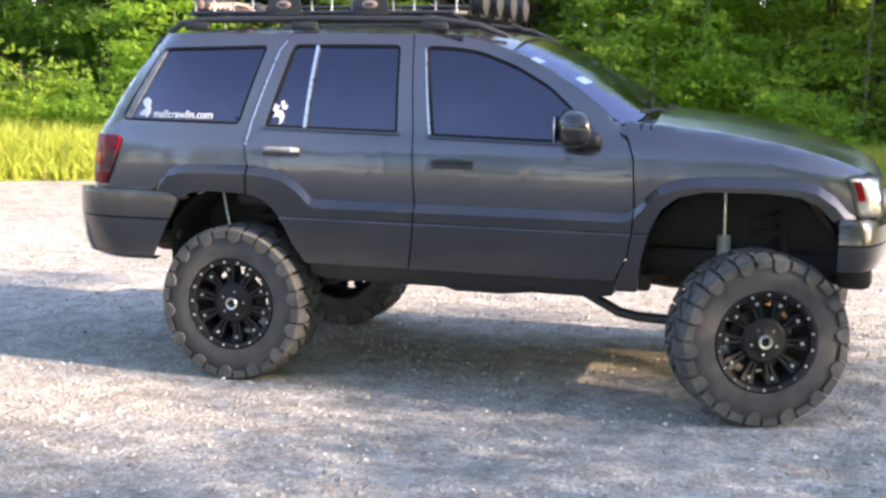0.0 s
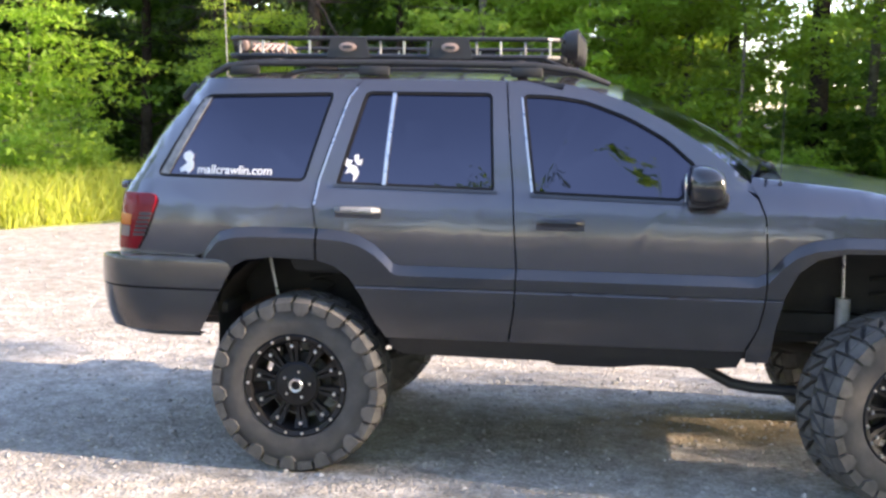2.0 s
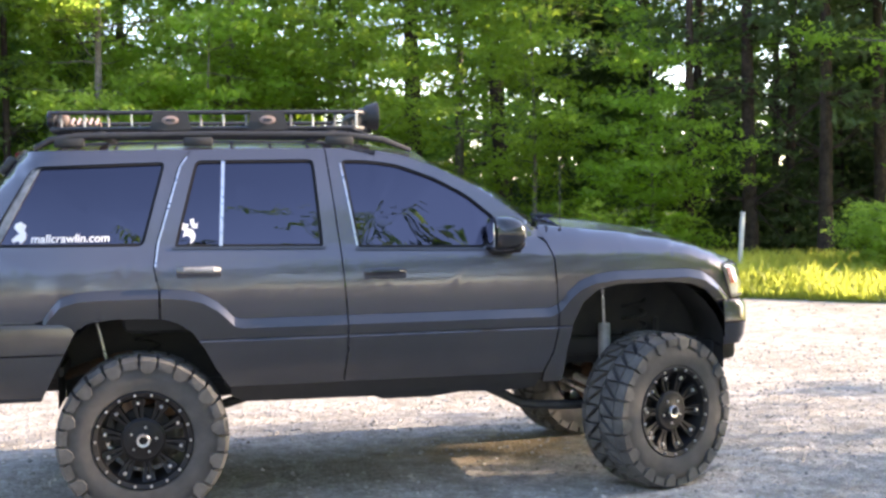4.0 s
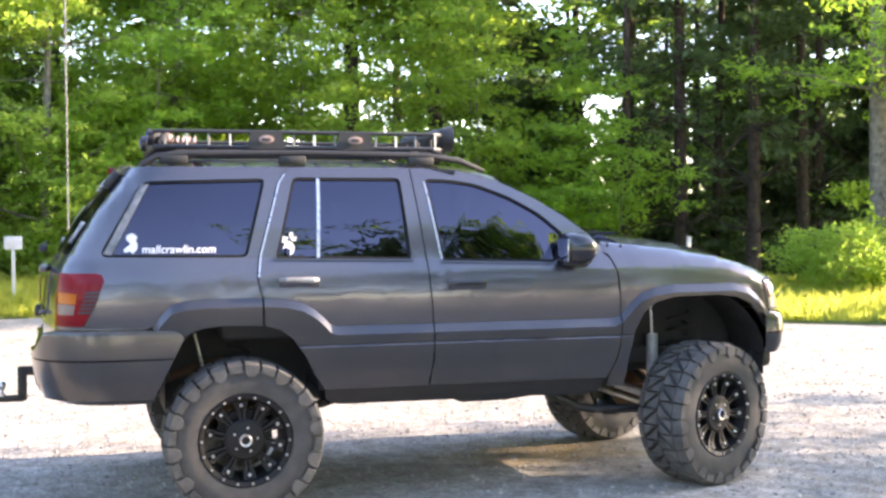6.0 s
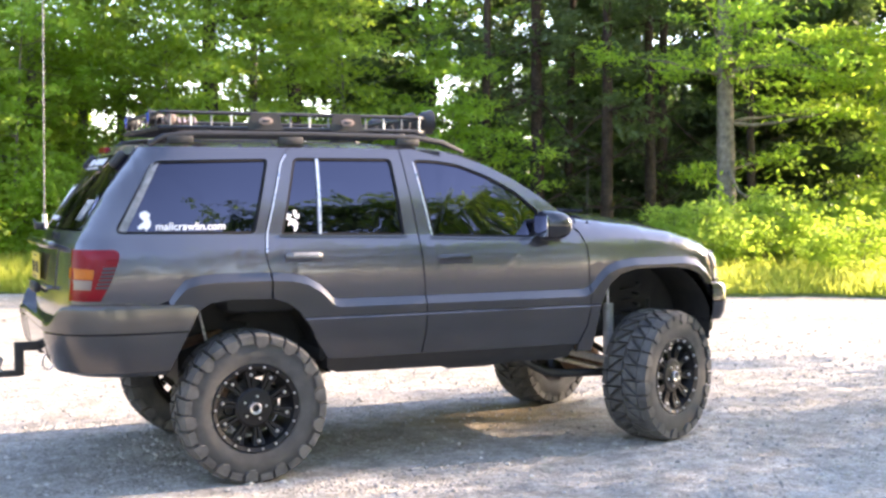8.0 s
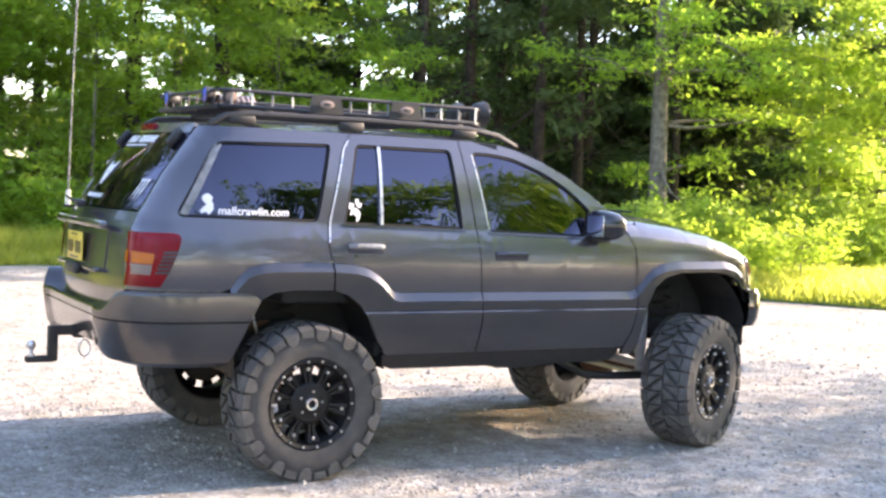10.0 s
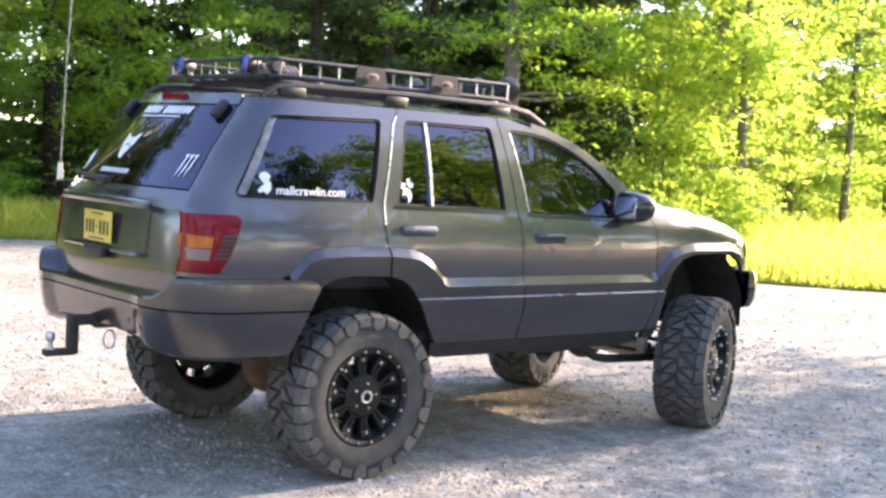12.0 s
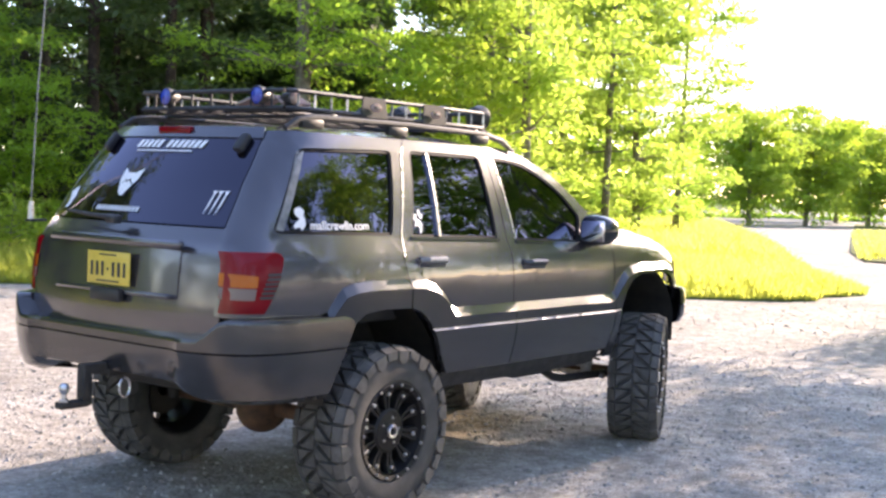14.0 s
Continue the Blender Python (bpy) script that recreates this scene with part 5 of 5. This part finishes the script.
tagged(new("verge_ground", me), "mossy soil under the grass beyond the lane", "soil", kind="structure")
blades("tall_grass", 12000, far_patch, 0.2, 0.45, 25, "sunlit grass beyond the lane", 0.03)

# ---- trees ----


def leaf_mesh(name, C, size, seed, material, flat=0.5):
    """Many small folded leaves at the places C."""
    rs = np.random.RandomState(seed)
    n = len(C)
    nor = rs.normal(0, 1, (n, 3))
    nor[:, 2] = np.abs(nor[:, 2]) * (1 + 2 * flat)
    nor /= np.linalg.norm(nor, axis=1, keepdims=True)
    d = rs.normal(0, 1, (n, 3))
    d -= nor * (d * nor).sum(1, keepdims=True)
    d /= np.linalg.norm(d, axis=1, keepdims=True)
    e = np.cross(nor, d)
    L = size * rs.uniform(0.6, 1.35, (n, 1))
    W = L * rs.uniform(0.32, 0.5, (n, 1))
    V = np.stack([C - d * L, C + e * W + nor * L * 0.18, C + d * L, C - e * W + nor * L * 0.18], 1).reshape(-1, 3)
    me_ = bpy.data.meshes.new(name)
    me_.vertices.add(4 * n)
    me_.vertices.foreach_set("co", V.astype(np.float32).ravel())
    k = np.arange(n)[:, None] * 4
    me_.loops.add(6 * n)
    me_.loops.foreach_set("vertex_index", (k + [0, 1, 2, 0, 2, 3]).astype(np.int32).ravel())
    me_.polygons.add(2 * n)
    me_.polygons.foreach_set("loop_start", (np.arange(2 * n) * 3).astype(np.int32))
    me_.update(calc_edges=True)
    me_.materials.append(material)
    return me_


def limb(bm, rs, p, d, length, r, wander=0.18, n=7):
    pts, rad = [Vector(p)], [r]
    d = Vector(d).normalized()
    for k in range(n):
        d = (d + Vector(rs.normal(0, wander, 3).tolist())).normalized()
        pts.append(pts[-1] + d * length / n)
        rad.append(r * (1 - 0.85 * (k + 1) / n))
    tube(bm, pts, rad, 7)
    return pts


def make_tree(kind, label, seed, height, trunk_r, bark, leafmat, crown_lo, spread, sprays, per, leaf, flat=0.6, clump=0.42, droop=0.0, twigs=0):
    """A tree: a tapered, bent trunk with limbs, and leaves in layered sprays round the limbs' ends."""
    rs = np.random.RandomState(seed)
    root = tagged(new(kind), label, "shrub" if kind == "shrub" else "tree", "trees of the wood" if kind != "shrub" else "shrubs at the wood's edge")
    bm = bmesh.new()
    pts, rad = [], []
    n = 12
    bx, by = rs.normal(0, 0.05, 2)
    for k in range(n + 1):
        s = k / n
        pts.append(Vector((bx * s * height * 0.6 + 0.10 * math.sin(3.1 * s + seed) * min(1, height / 6), by * s * height * 0.6 + 0.08 * math.cos(2.3 * s + seed) * s, s * height - (0.15 if k == 0 else 0))))
        rad.append(trunk_r * (1.25 if k == 0 else 1.0) * (1 - 0.88 * s))
    tube(bm, pts, rad, 10)
    C = []
    for i in range(sprays):
        s = crown_lo + (1 - crown_lo) * rs.rand() ** 0.9
        base = pts[min(n, int(s * n))]
        a = rs.uniform(0, 6.283)
        reach = spread * (0.35 + 0.65 * rs.rand()) * math.sin(math.pi * min(1.0, 0.22 + 0.78 * (1 - s) * 1.0)) ** 0.6
        rise = rs.uniform(-0.05, 0.55) - droop
        d = (math.cos(a), math.sin(a), rise)
        path = limb(bm, rs, base, d, reach, max(0.008, trunk_r * 0.28 * (1 - 0.7 * s)), 0.16, 5)
        for q in range(3):
            c = path[-1 - q]
            for _ in range(3):
                k = int(per * (1.0, 0.8, 0.5)[q] / 6)
                c2 = np.array(c) + rs.normal(0, 1, 3) * np.array([clump, clump, clump * 0.4])
                rad = clump * rs.uniform(0.35, 0.62)
                off = c2 - np.array(c) + rs.normal(0, 1, (k, 3)) * np.array([rad, rad, rad * 0.32])
                C.append(np.array(c) + off)
    for i in range(twigs):
        s = rs.uniform(0.06, crown_lo)
        a = rs.uniform(0, 6.283)
        limb(bm, rs, pts[min(n, int(s * n))], (math.cos(a), math.sin(a), rs.uniform(-0.2, 0.6)), rs.uniform(0.5, 1.7), 0.018, 0.22, 5)
    C = np.concatenate(C)
    C[:, 2] = np.maximum(C[:, 2], 0.05)
    part("trunk", bm, bark, root, "", 60)
    cr = new("crown", leaf_mesh("crown", C, leaf, seed + 1, leafmat, flat))
    cr.parent = root
    return root


OAKS = [make_tree("oak_tree", "broadleaf tree with a grey trunk and layered green sprays", 31, 11.5, 0.20, BARK, LEAF, 0.15, 3.8, 74, 180, 0.115, 0.8, 0.52),
        make_tree("oak_tree", "broadleaf tree with a grey trunk and layered green sprays", 32, 12.5, 0.17, BARK, LEAF, 0.17, 3.4, 66, 180, 0.115, 0.8, 0.5),
        make_tree("oak_tree", "broadleaf tree with a dark trunk and layered green sprays", 33, 10.5, 0.16, DARKBARK, LEAF2, 0.10, 3.5, 66, 180, 0.115, 0.8, 0.5)]
SAPS = [make_tree("young_tree", "slender young broadleaf tree with bright leaves", 41, 5.2, 0.045, BARK, LEAF2, 0.08, 1.9, 42, 220, 0.065, 0.8, 0.36),
        make_tree("young_tree", "slender young broadleaf tree with green leaves", 42, 4.2, 0.035, BARK, LEAF, 0.08, 1.7, 38, 220, 0.065, 0.8, 0.34)]
SHRUBS = [make_tree("shrub", "leafy bright green shrub at the wood's edge", 51, 1.5, 0.02, BARK, LEAF2, 0.05, 0.9, 26, 80, 0.06, clump=0.24),
          make_tree("shrub", "leafy green shrub at the wood's edge", 52, 1.1, 0.018, BARK, LEAF, 0.05, 0.8, 22, 80, 0.06, clump=0.22)]
# trees deep in the wood, darkened by leaf colour in place of shade
DIM = [make_tree("oak_tree", "broadleaf tree deep in the wood, its shade in the leaf colour", 34, 12.0, 0.15, DARKBARK, SHADED_LEAF, 0.08, 3.6, 70, 170, 0.14, 0.8, 0.55),
       make_tree("oak_tree", "tall broadleaf tree deep in the wood, its shade in the leaf colour", 35, 13.0, 0.13, DARKBARK, SHADED_LEAF, 0.16, 3.2, 66, 170, 0.14, 0.8, 0.5)]
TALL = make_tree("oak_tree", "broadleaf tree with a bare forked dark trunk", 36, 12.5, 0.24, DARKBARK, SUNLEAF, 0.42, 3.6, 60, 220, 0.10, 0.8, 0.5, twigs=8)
PALE = make_tree("oak_tree", "broadleaf tree with a pale sunlit trunk and layered sprays", 37, 11.5, 0.22, BARK, LEAF, 0.16, 3.6, 44, 300, 0.075, 0.8, 0.44, droop=0.12, twigs=6)
# trees and shrub with sunlight painted into their leaves
SUNNY = [make_tree("oak_tree", "broadleaf tree beside the lane, leaves coloured as sunlit yellow-green", 38, 11.0, 0.16, BARK, SUNLEAF, 0.10, 3.5, 72, 250, 0.10, 0.7, 0.5),
         make_tree("oak_tree", "broadleaf tree beside the lane, leaves coloured as sunlit yellow-green", 39, 12.0, 0.14, BARK, SUNLEAF, 0.14, 3.2, 68, 250, 0.10, 0.7, 0.5)]
SUNSHRUB = make_tree("shrub", "shrub at the wood's edge, leaves coloured as sunlit yellow-green", 53, 1.5, 0.02, BARK, SUNLEAF, 0.05, 0.9, 26, 80, 0.06, clump=0.24)
PINES = [make_tree("pine_tree", "tall dark evergreen with a brown trunk and bare lower twigs", 61, 13.0, 0.15, DARKBARK, NEEDLE_SHADE, 0.30, 2.3, 48, 110, 0.10, 0.3, 0.38, 0.25, 40),
         make_tree("pine_tree", "tall dark evergreen with a brown trunk and bare lower twigs", 62, 14.0, 0.12, DARKBARK, NEEDLE_SHADE, 0.30, 2.1, 48, 110, 0.10, 0.3, 0.36, 0.2, 36)]
# darker leaf copies put shade into these trees and dim their reflections
BACK = [make_tree("oak_tree", "tall broadleaf tree on the far side of the lot", 44, 12.0, 0.16, DARKBARK, SHADED_LEAF, 0.12, 3.6, 48, 110, 0.17, 0.8, 0.55),
        make_tree("oak_tree", "tall broadleaf tree on the far side of the lot, darkened in its leaf colour", 45, 12.5, 0.15, DARKBARK, NEEDLE_SHADE, 0.10, 3.5, 48, 110, 0.17, 0.8, 0.55)]
ROUND = make_tree("round_tree", "round-crowned broadleaf tree beyond the lane", 71, 7.0, 0.16, BARK, LEAF2, 0.16, 3.6, 80, 200, 0.15, 0.4, 0.7)
used = set()


def plant(src, x, y, turn, scale=1.0, z=0.0, lean=(0, 0)):
    z = z if y < edge_y(x) - 0.2 else verge_z(x, y) - 0.03
    m = pose(x, y, z, lean[0], lean[1], turn) @ Matrix.Diagonal((scale, scale, scale, 1))
    if src.name not in used:
        used.add(src.name)
        src.matrix_basis = m
        return src
    c = copy_thing(src, m)
    c.matrix_basis = m
    return c


# first row, as the wood's edge stands
rs = np.random.RandomState(77)
plant(PALE, 13.86, 13.13, 40, 1.0)
plant(SUNNY[1], 18.0, 10.3, 100, 0.95)
plant(SUNNY[0], 21.5, 14.2, 10, 0.95)
plant(PINES[0], 11.86, 17.2, 0, 1.1)
plant(PINES[1], 13.6, 19.0, 0, 1.0)
plant(PINES[1], 10.2, 16.8, 70, 0.95)
plant(PINES[0], 12.9, 16.4, 140, 1.0)
plant(PINES[1], 11.6, 19.6, 20, 1.1)
plant(TALL, 5.4, 22.0, 200, 1.05)
plant(TALL, 7.4, 21.0, 130, 0.95)
plant(SUNNY[0], 25.0, 16.0, 220, 1.0)
plant(SUNNY[1], 29.0, 17.0, 300, 1.0)
plant(SUNNY[0], 33.0, 19.0, 30, 1.05)
plant(PINES[0], -4.4, 16.6, 310, 1.1)
plant(DIM[0], -5.4, 20.2, 20, 1.0)
plant(SUNNY[0], 1.0, 19.6, 20, 0.9)
plant(SUNNY[1], 3.6, 24.0, 20, 1.1)
plant(PINES[1], -6.0, 17.6, 20, 1.0)
plant(PINES[1], -3.2, 18.6, 120, 0.8)
plant(SUNNY[0], -1.4, 17.0, 75, 0.72)
plant(DIM[1], -9.0, 24.0, 20, 1.0)
plant(DIM[1], -12.5, 17.5, 250, 1.0)
plant(PINES[0], 14.8, 17.2, 40, 1.0)
plant(PINES[1], 17.0, 16.4, 190, 0.95)
plant(PINES[0], 16.0, 18.4, 300, 1.05)
plant(OAKS[1], -17.5, 16.0, 70, 1.0)
plant(PINES[0], -6.6, 21.5, 130, 1.05)
plant(PINES[1], -7.2, 19.0, 60, 1.05)
plant(PINES[1], 15.6, 20.5, 200, 1.0)
plant(PINES[0], -10.0, 22.0, 210, 1.0)
plant(SAPS[0], -5.2, 14.6, 0, 0.62)
plant(SAPS[1], 9.25, 16.3, 60, 1.1)
plant(SAPS[0], 7.0, 17.0, 90, 1.15)
plant(SAPS[0], 3.4, 17.5, 200, 1.15)
plant(SAPS[1], 0.6, 17.0, 300, 1.2)
plant(SAPS[0], 16.2, 11.2, 150, 0.9)
plant(SAPS[1], -9.5, 15.5, 120, 1.1)
plant(SAPS[0], -14.5, 14.0, 33, 1.0)
for k in range(28):
    x = rs.uniform(10.5, 17.2)
    plant((SUNSHRUB, SHRUBS[0], SUNSHRUB)[k % 3], x, max(edge_y(x) + rs.uniform(2.2, 4.6), 9.6 + rs.uniform(0, 1.8) if x > 12.5 else 0), rs.uniform(0, 360), rs.uniform(0.5, 1.0))
for k in range(18):
    x = rs.uniform(-16, 9)
    plant(SHRUBS[k % 2], x, edge_y(x) + rs.uniform(2.8, 5.5), rs.uniform(0, 360), rs.uniform(0.6, 1.1))
for x, y, s in ((12.4, 11.4, 0.8), (13.2, 10.6, 0.6), (14.6, 11.2, 0.8), (15.6, 10.2, 1.0), (16.8, 9.8, 1.0)):
    plant(SUNSHRUB, x, y, rs.uniform(0, 360), s)
# deeper rows
for row, (y0, gap) in enumerate(((24.5, 4.4), (29.5, 5.0), (35.5, 6.5))):
    x = -30.0 - row * 6
    while x < 26 + row * 7:
        x += gap * rs.uniform(0.75, 1.25)
        k = rs.randint(0, 5)
        # lit leaf copies towards the middle, shaded and dark ones elsewhere
        src = (SUNNY + OAKS)[k] if -6 < x < 8 else ((DIM[:1] + PINES[:1] + OAKS)[k] if row < 1 and not 7 < x < 22 else (BACK[1:] + PINES + BACK)[k])
        y = y0 + rs.uniform(-1.6, 1.6) + max(0, (x - 14)) * 0.1
        if row and -7 < x < 9:
            continue
        plant(src, x, y, rs.uniform(0, 360), rs.uniform(0.9, 1.2))
for x, y, s in ((27.5, 14.0, 0.95), (34.0, 16.4, 1.0), (39.0, 17.6, 0.95)):
    plant(SUNNY[int(x) % 2], x, y, rs.uniform(0, 360), s)
# sun-coloured trees lighten the middle of the wood
for x, y, s in ((-2.4, 25.2, 1.0), (-4.4, 27.4, 1.05), (-0.4, 27.6, 1.0)):
    plant(SUNNY[1], x, y, 60 * x, s)
# far trees beyond the lane
for x, y, s in ((69.5, 28.0, 1.0), (78, 27.5, 1.05), (86, 26.0, 1.0), (92, 24.5, 0.9), (99, 33, 1.1)):
    plant(ROUND, x, y, rs.uniform(0, 360), s)


def far_woods(name, pts, count, low, high, depth, leaf, seed, label, material=SHADED_LEAF):
    """A far wood: leaves massed in uneven crowns along a line on the plan."""
    r_ = np.random.RandomState(seed)
    pts = np.array(pts, float)
    seg = np.linalg.norm(np.diff(pts, axis=0), axis=1)
    cum = np.r_[0, np.cumsum(seg)]
    crowns = int(cum[-1] / 1.6)
    C = []
    for _ in range(crowns):
        s = r_.uniform(0, cum[-1])
        x, y = np.interp(s, cum, pts[:, 0]), np.interp(s, cum, pts[:, 1])
        y += r_.uniform(0, depth)
        h = r_.uniform(low, high)
        n = count // crowns
        layers = r_.randint(5, 9)
        z = (r_.randint(0, layers, n) + r_.normal(0, 0.18, n)) / layers * h
        rad = (1.4 + 1.1 * r_.rand()) * np.sqrt(np.clip(1.05 - z / h, 0.05, 1))
        a, q = r_.uniform(0, 6.283, n), np.sqrt(r_.rand(n))
        C.append(np.stack([x + rad * q * np.cos(a), y + rad * q * np.sin(a), np.maximum(z, 0.1)], 1))
    me_ = leaf_mesh(name, np.concatenate(C), leaf, seed + 1, material, 0.5)
    return tagged(new(name, me_), label, "wood", kind="stuff")


# the default leaf here is the darker copy, standing in for shade
far_woods("far_wood", [(-60, 36), (-20, 40), (10, 41), (34, 36), (44, 30)], 100000, 6.0, 9.5, 5.0, 0.25, 81, "dense wood behind the first trees, its shade in the leaf colour")
far_woods("far_wood", [(50, 34), (75, 40), (115, 42), (125, 20), (120, -15)], 60000, 5.5, 9.0, 6.0, 0.28, 82, "hazy wood beyond the lane", LEAF)
# lighter leaves here stand in for bright haze in the distance
far_woods("far_wood", [(-8, 31), (2, 33), (9, 33)], 60000, 4.5, 7.5, 5.0, 0.2, 85, "light green wood behind the first trees, haze put into its leaf colour", LEAF2)
# dark backdrops: the unlit depth of the wood put into leaf colour
far_woods("far_wood", [(8.8, 22.5), (15, 21.5), (22, 19), (27, 21), (36, 25), (46, 29)], 130000, 7.0, 12.0, 4.0, 0.17, 86, "dark wood backdrop with shade put into its leaf colour", NEEDLE_SHADE)
far_woods("far_wood", [(-22, 25), (-12, 24), (-5.5, 23)], 50000, 7.0, 11.0, 4.0, 0.17, 87, "dark wood backdrop with shade put into its leaf colour", NEEDLE_SHADE)
# undergrowth: the shade between the trunks is painted into the leaves
far_woods("undergrowth", [(-30, 17), (-12, 19), (0, 20), (8.5, 20)], 66000, 1.4, 3.6, 6.0, 0.10, 83, "leafy undergrowth between the trunks, its shade in the leaf colour")
# brush below the evergreens, its shade painted in with the dark leaf
far_woods("undergrowth", [(9, 18), (14, 17.5), (22, 15)], 40000, 1.2, 3.4, 5.0, 0.09, 88, "brushwood below the evergreens, shade painted into its dark leaves", NEEDLE_SHADE)
far_woods("undergrowth", [(-45, 27), (-12, 30), (8, 30)], 70000, 3.0, 5.5, 4.0, 0.19, 84, "tall undergrowth deep in the wood, its shade in the leaf colour")
# the wood on the other side of the lot, behind the walk, and unseen trees added towards the sun to shade the gravel
for k in range(17):
    plant(BACK[k % 2], -38 + 4.2 * k + rs.uniform(-1, 1), -24 - rs.uniform(0, 5), rs.uniform(0, 360), rs.uniform(0.9, 1.1) + 0.019 * max(0, 4.2 * k - 30))
# out-of-view trees added to cast shade over the gravel
for x, y, s in ((13.5, -6.5, 0.95), (18.5, -7.0, 1.0), (15.5, -9.6, 1.0), (20.5, -11.0, 1.0), (13.0, -13.2, 1.0), (26.0, -8.0, 1.1)):
    plant(OAKS[int(x) % 3], x, y, rs.uniform(0, 360), s)
# unseen saplings added to block low sun beside and under the vehicle
for x, y, s in ((9.6, -2.1, 0.62), (9.9, -3.1, 0.7), (10.0, -4.2, 0.75), (9.3, -2.7, 0.6), (9.5, -3.8, 0.7), (16.0, -0.9, 1.3)):
    plant(SAPS[int(10 * x) % 2], x, y, rs.uniform(0, 360), s)
for k in range(10):
    plant(BACK[k % 2], -33 + rs.uniform(-2, 2), -20 + 4.2 * k, rs.uniform(0, 360), rs.uniform(1.15, 1.35))

# ---- sign and post at the wood's edge ----
SIGNW = mat("white_sign_paint", (0.5, 0.5, 0.48), 0.5)
vary(SIGNW, (0.4, 0.4, 0.38), (0.56, 0.56, 0.54), 8.0)
sign = tagged(new("sign_post"), "small plain white sign on a pale post in grass", "sign")
sign.matrix_world = pose(-1.78, 13.3, verge_z(-1.78, 13.3) - 0.1, 0, 0, 6)
bm = bmesh.new()
box(bm, (0, 0, 0.62), (0.05, 0.05, 1.24), 0.006)
part("post", bm, SIGNW, sign)
bm = bmesh.new()
box(bm, (0, -0.032, 1.18), (0.27, 0.012, 0.20), 0.003)
part("panel", bm, SIGNW, sign)
stake = tagged(new("marker_stake"), "thin weathered white stake standing in the grass", "stake")
stake.matrix_world = pose(8.5, 10.8, verge_z(8.5, 10.8) - 0.1, 2, 3, 10)
bm = bmesh.new()
box(bm, (0, 0, 0.60), (0.06, 0.05, 1.2), 0.008)
part("shaft", bm, SIGNW, stake)
bm = bmesh.new()
box(bm, (0, 0, 1.21), (0.068, 0.058, 0.03), 0.008)
part("cap", bm, SIGNW, stake)
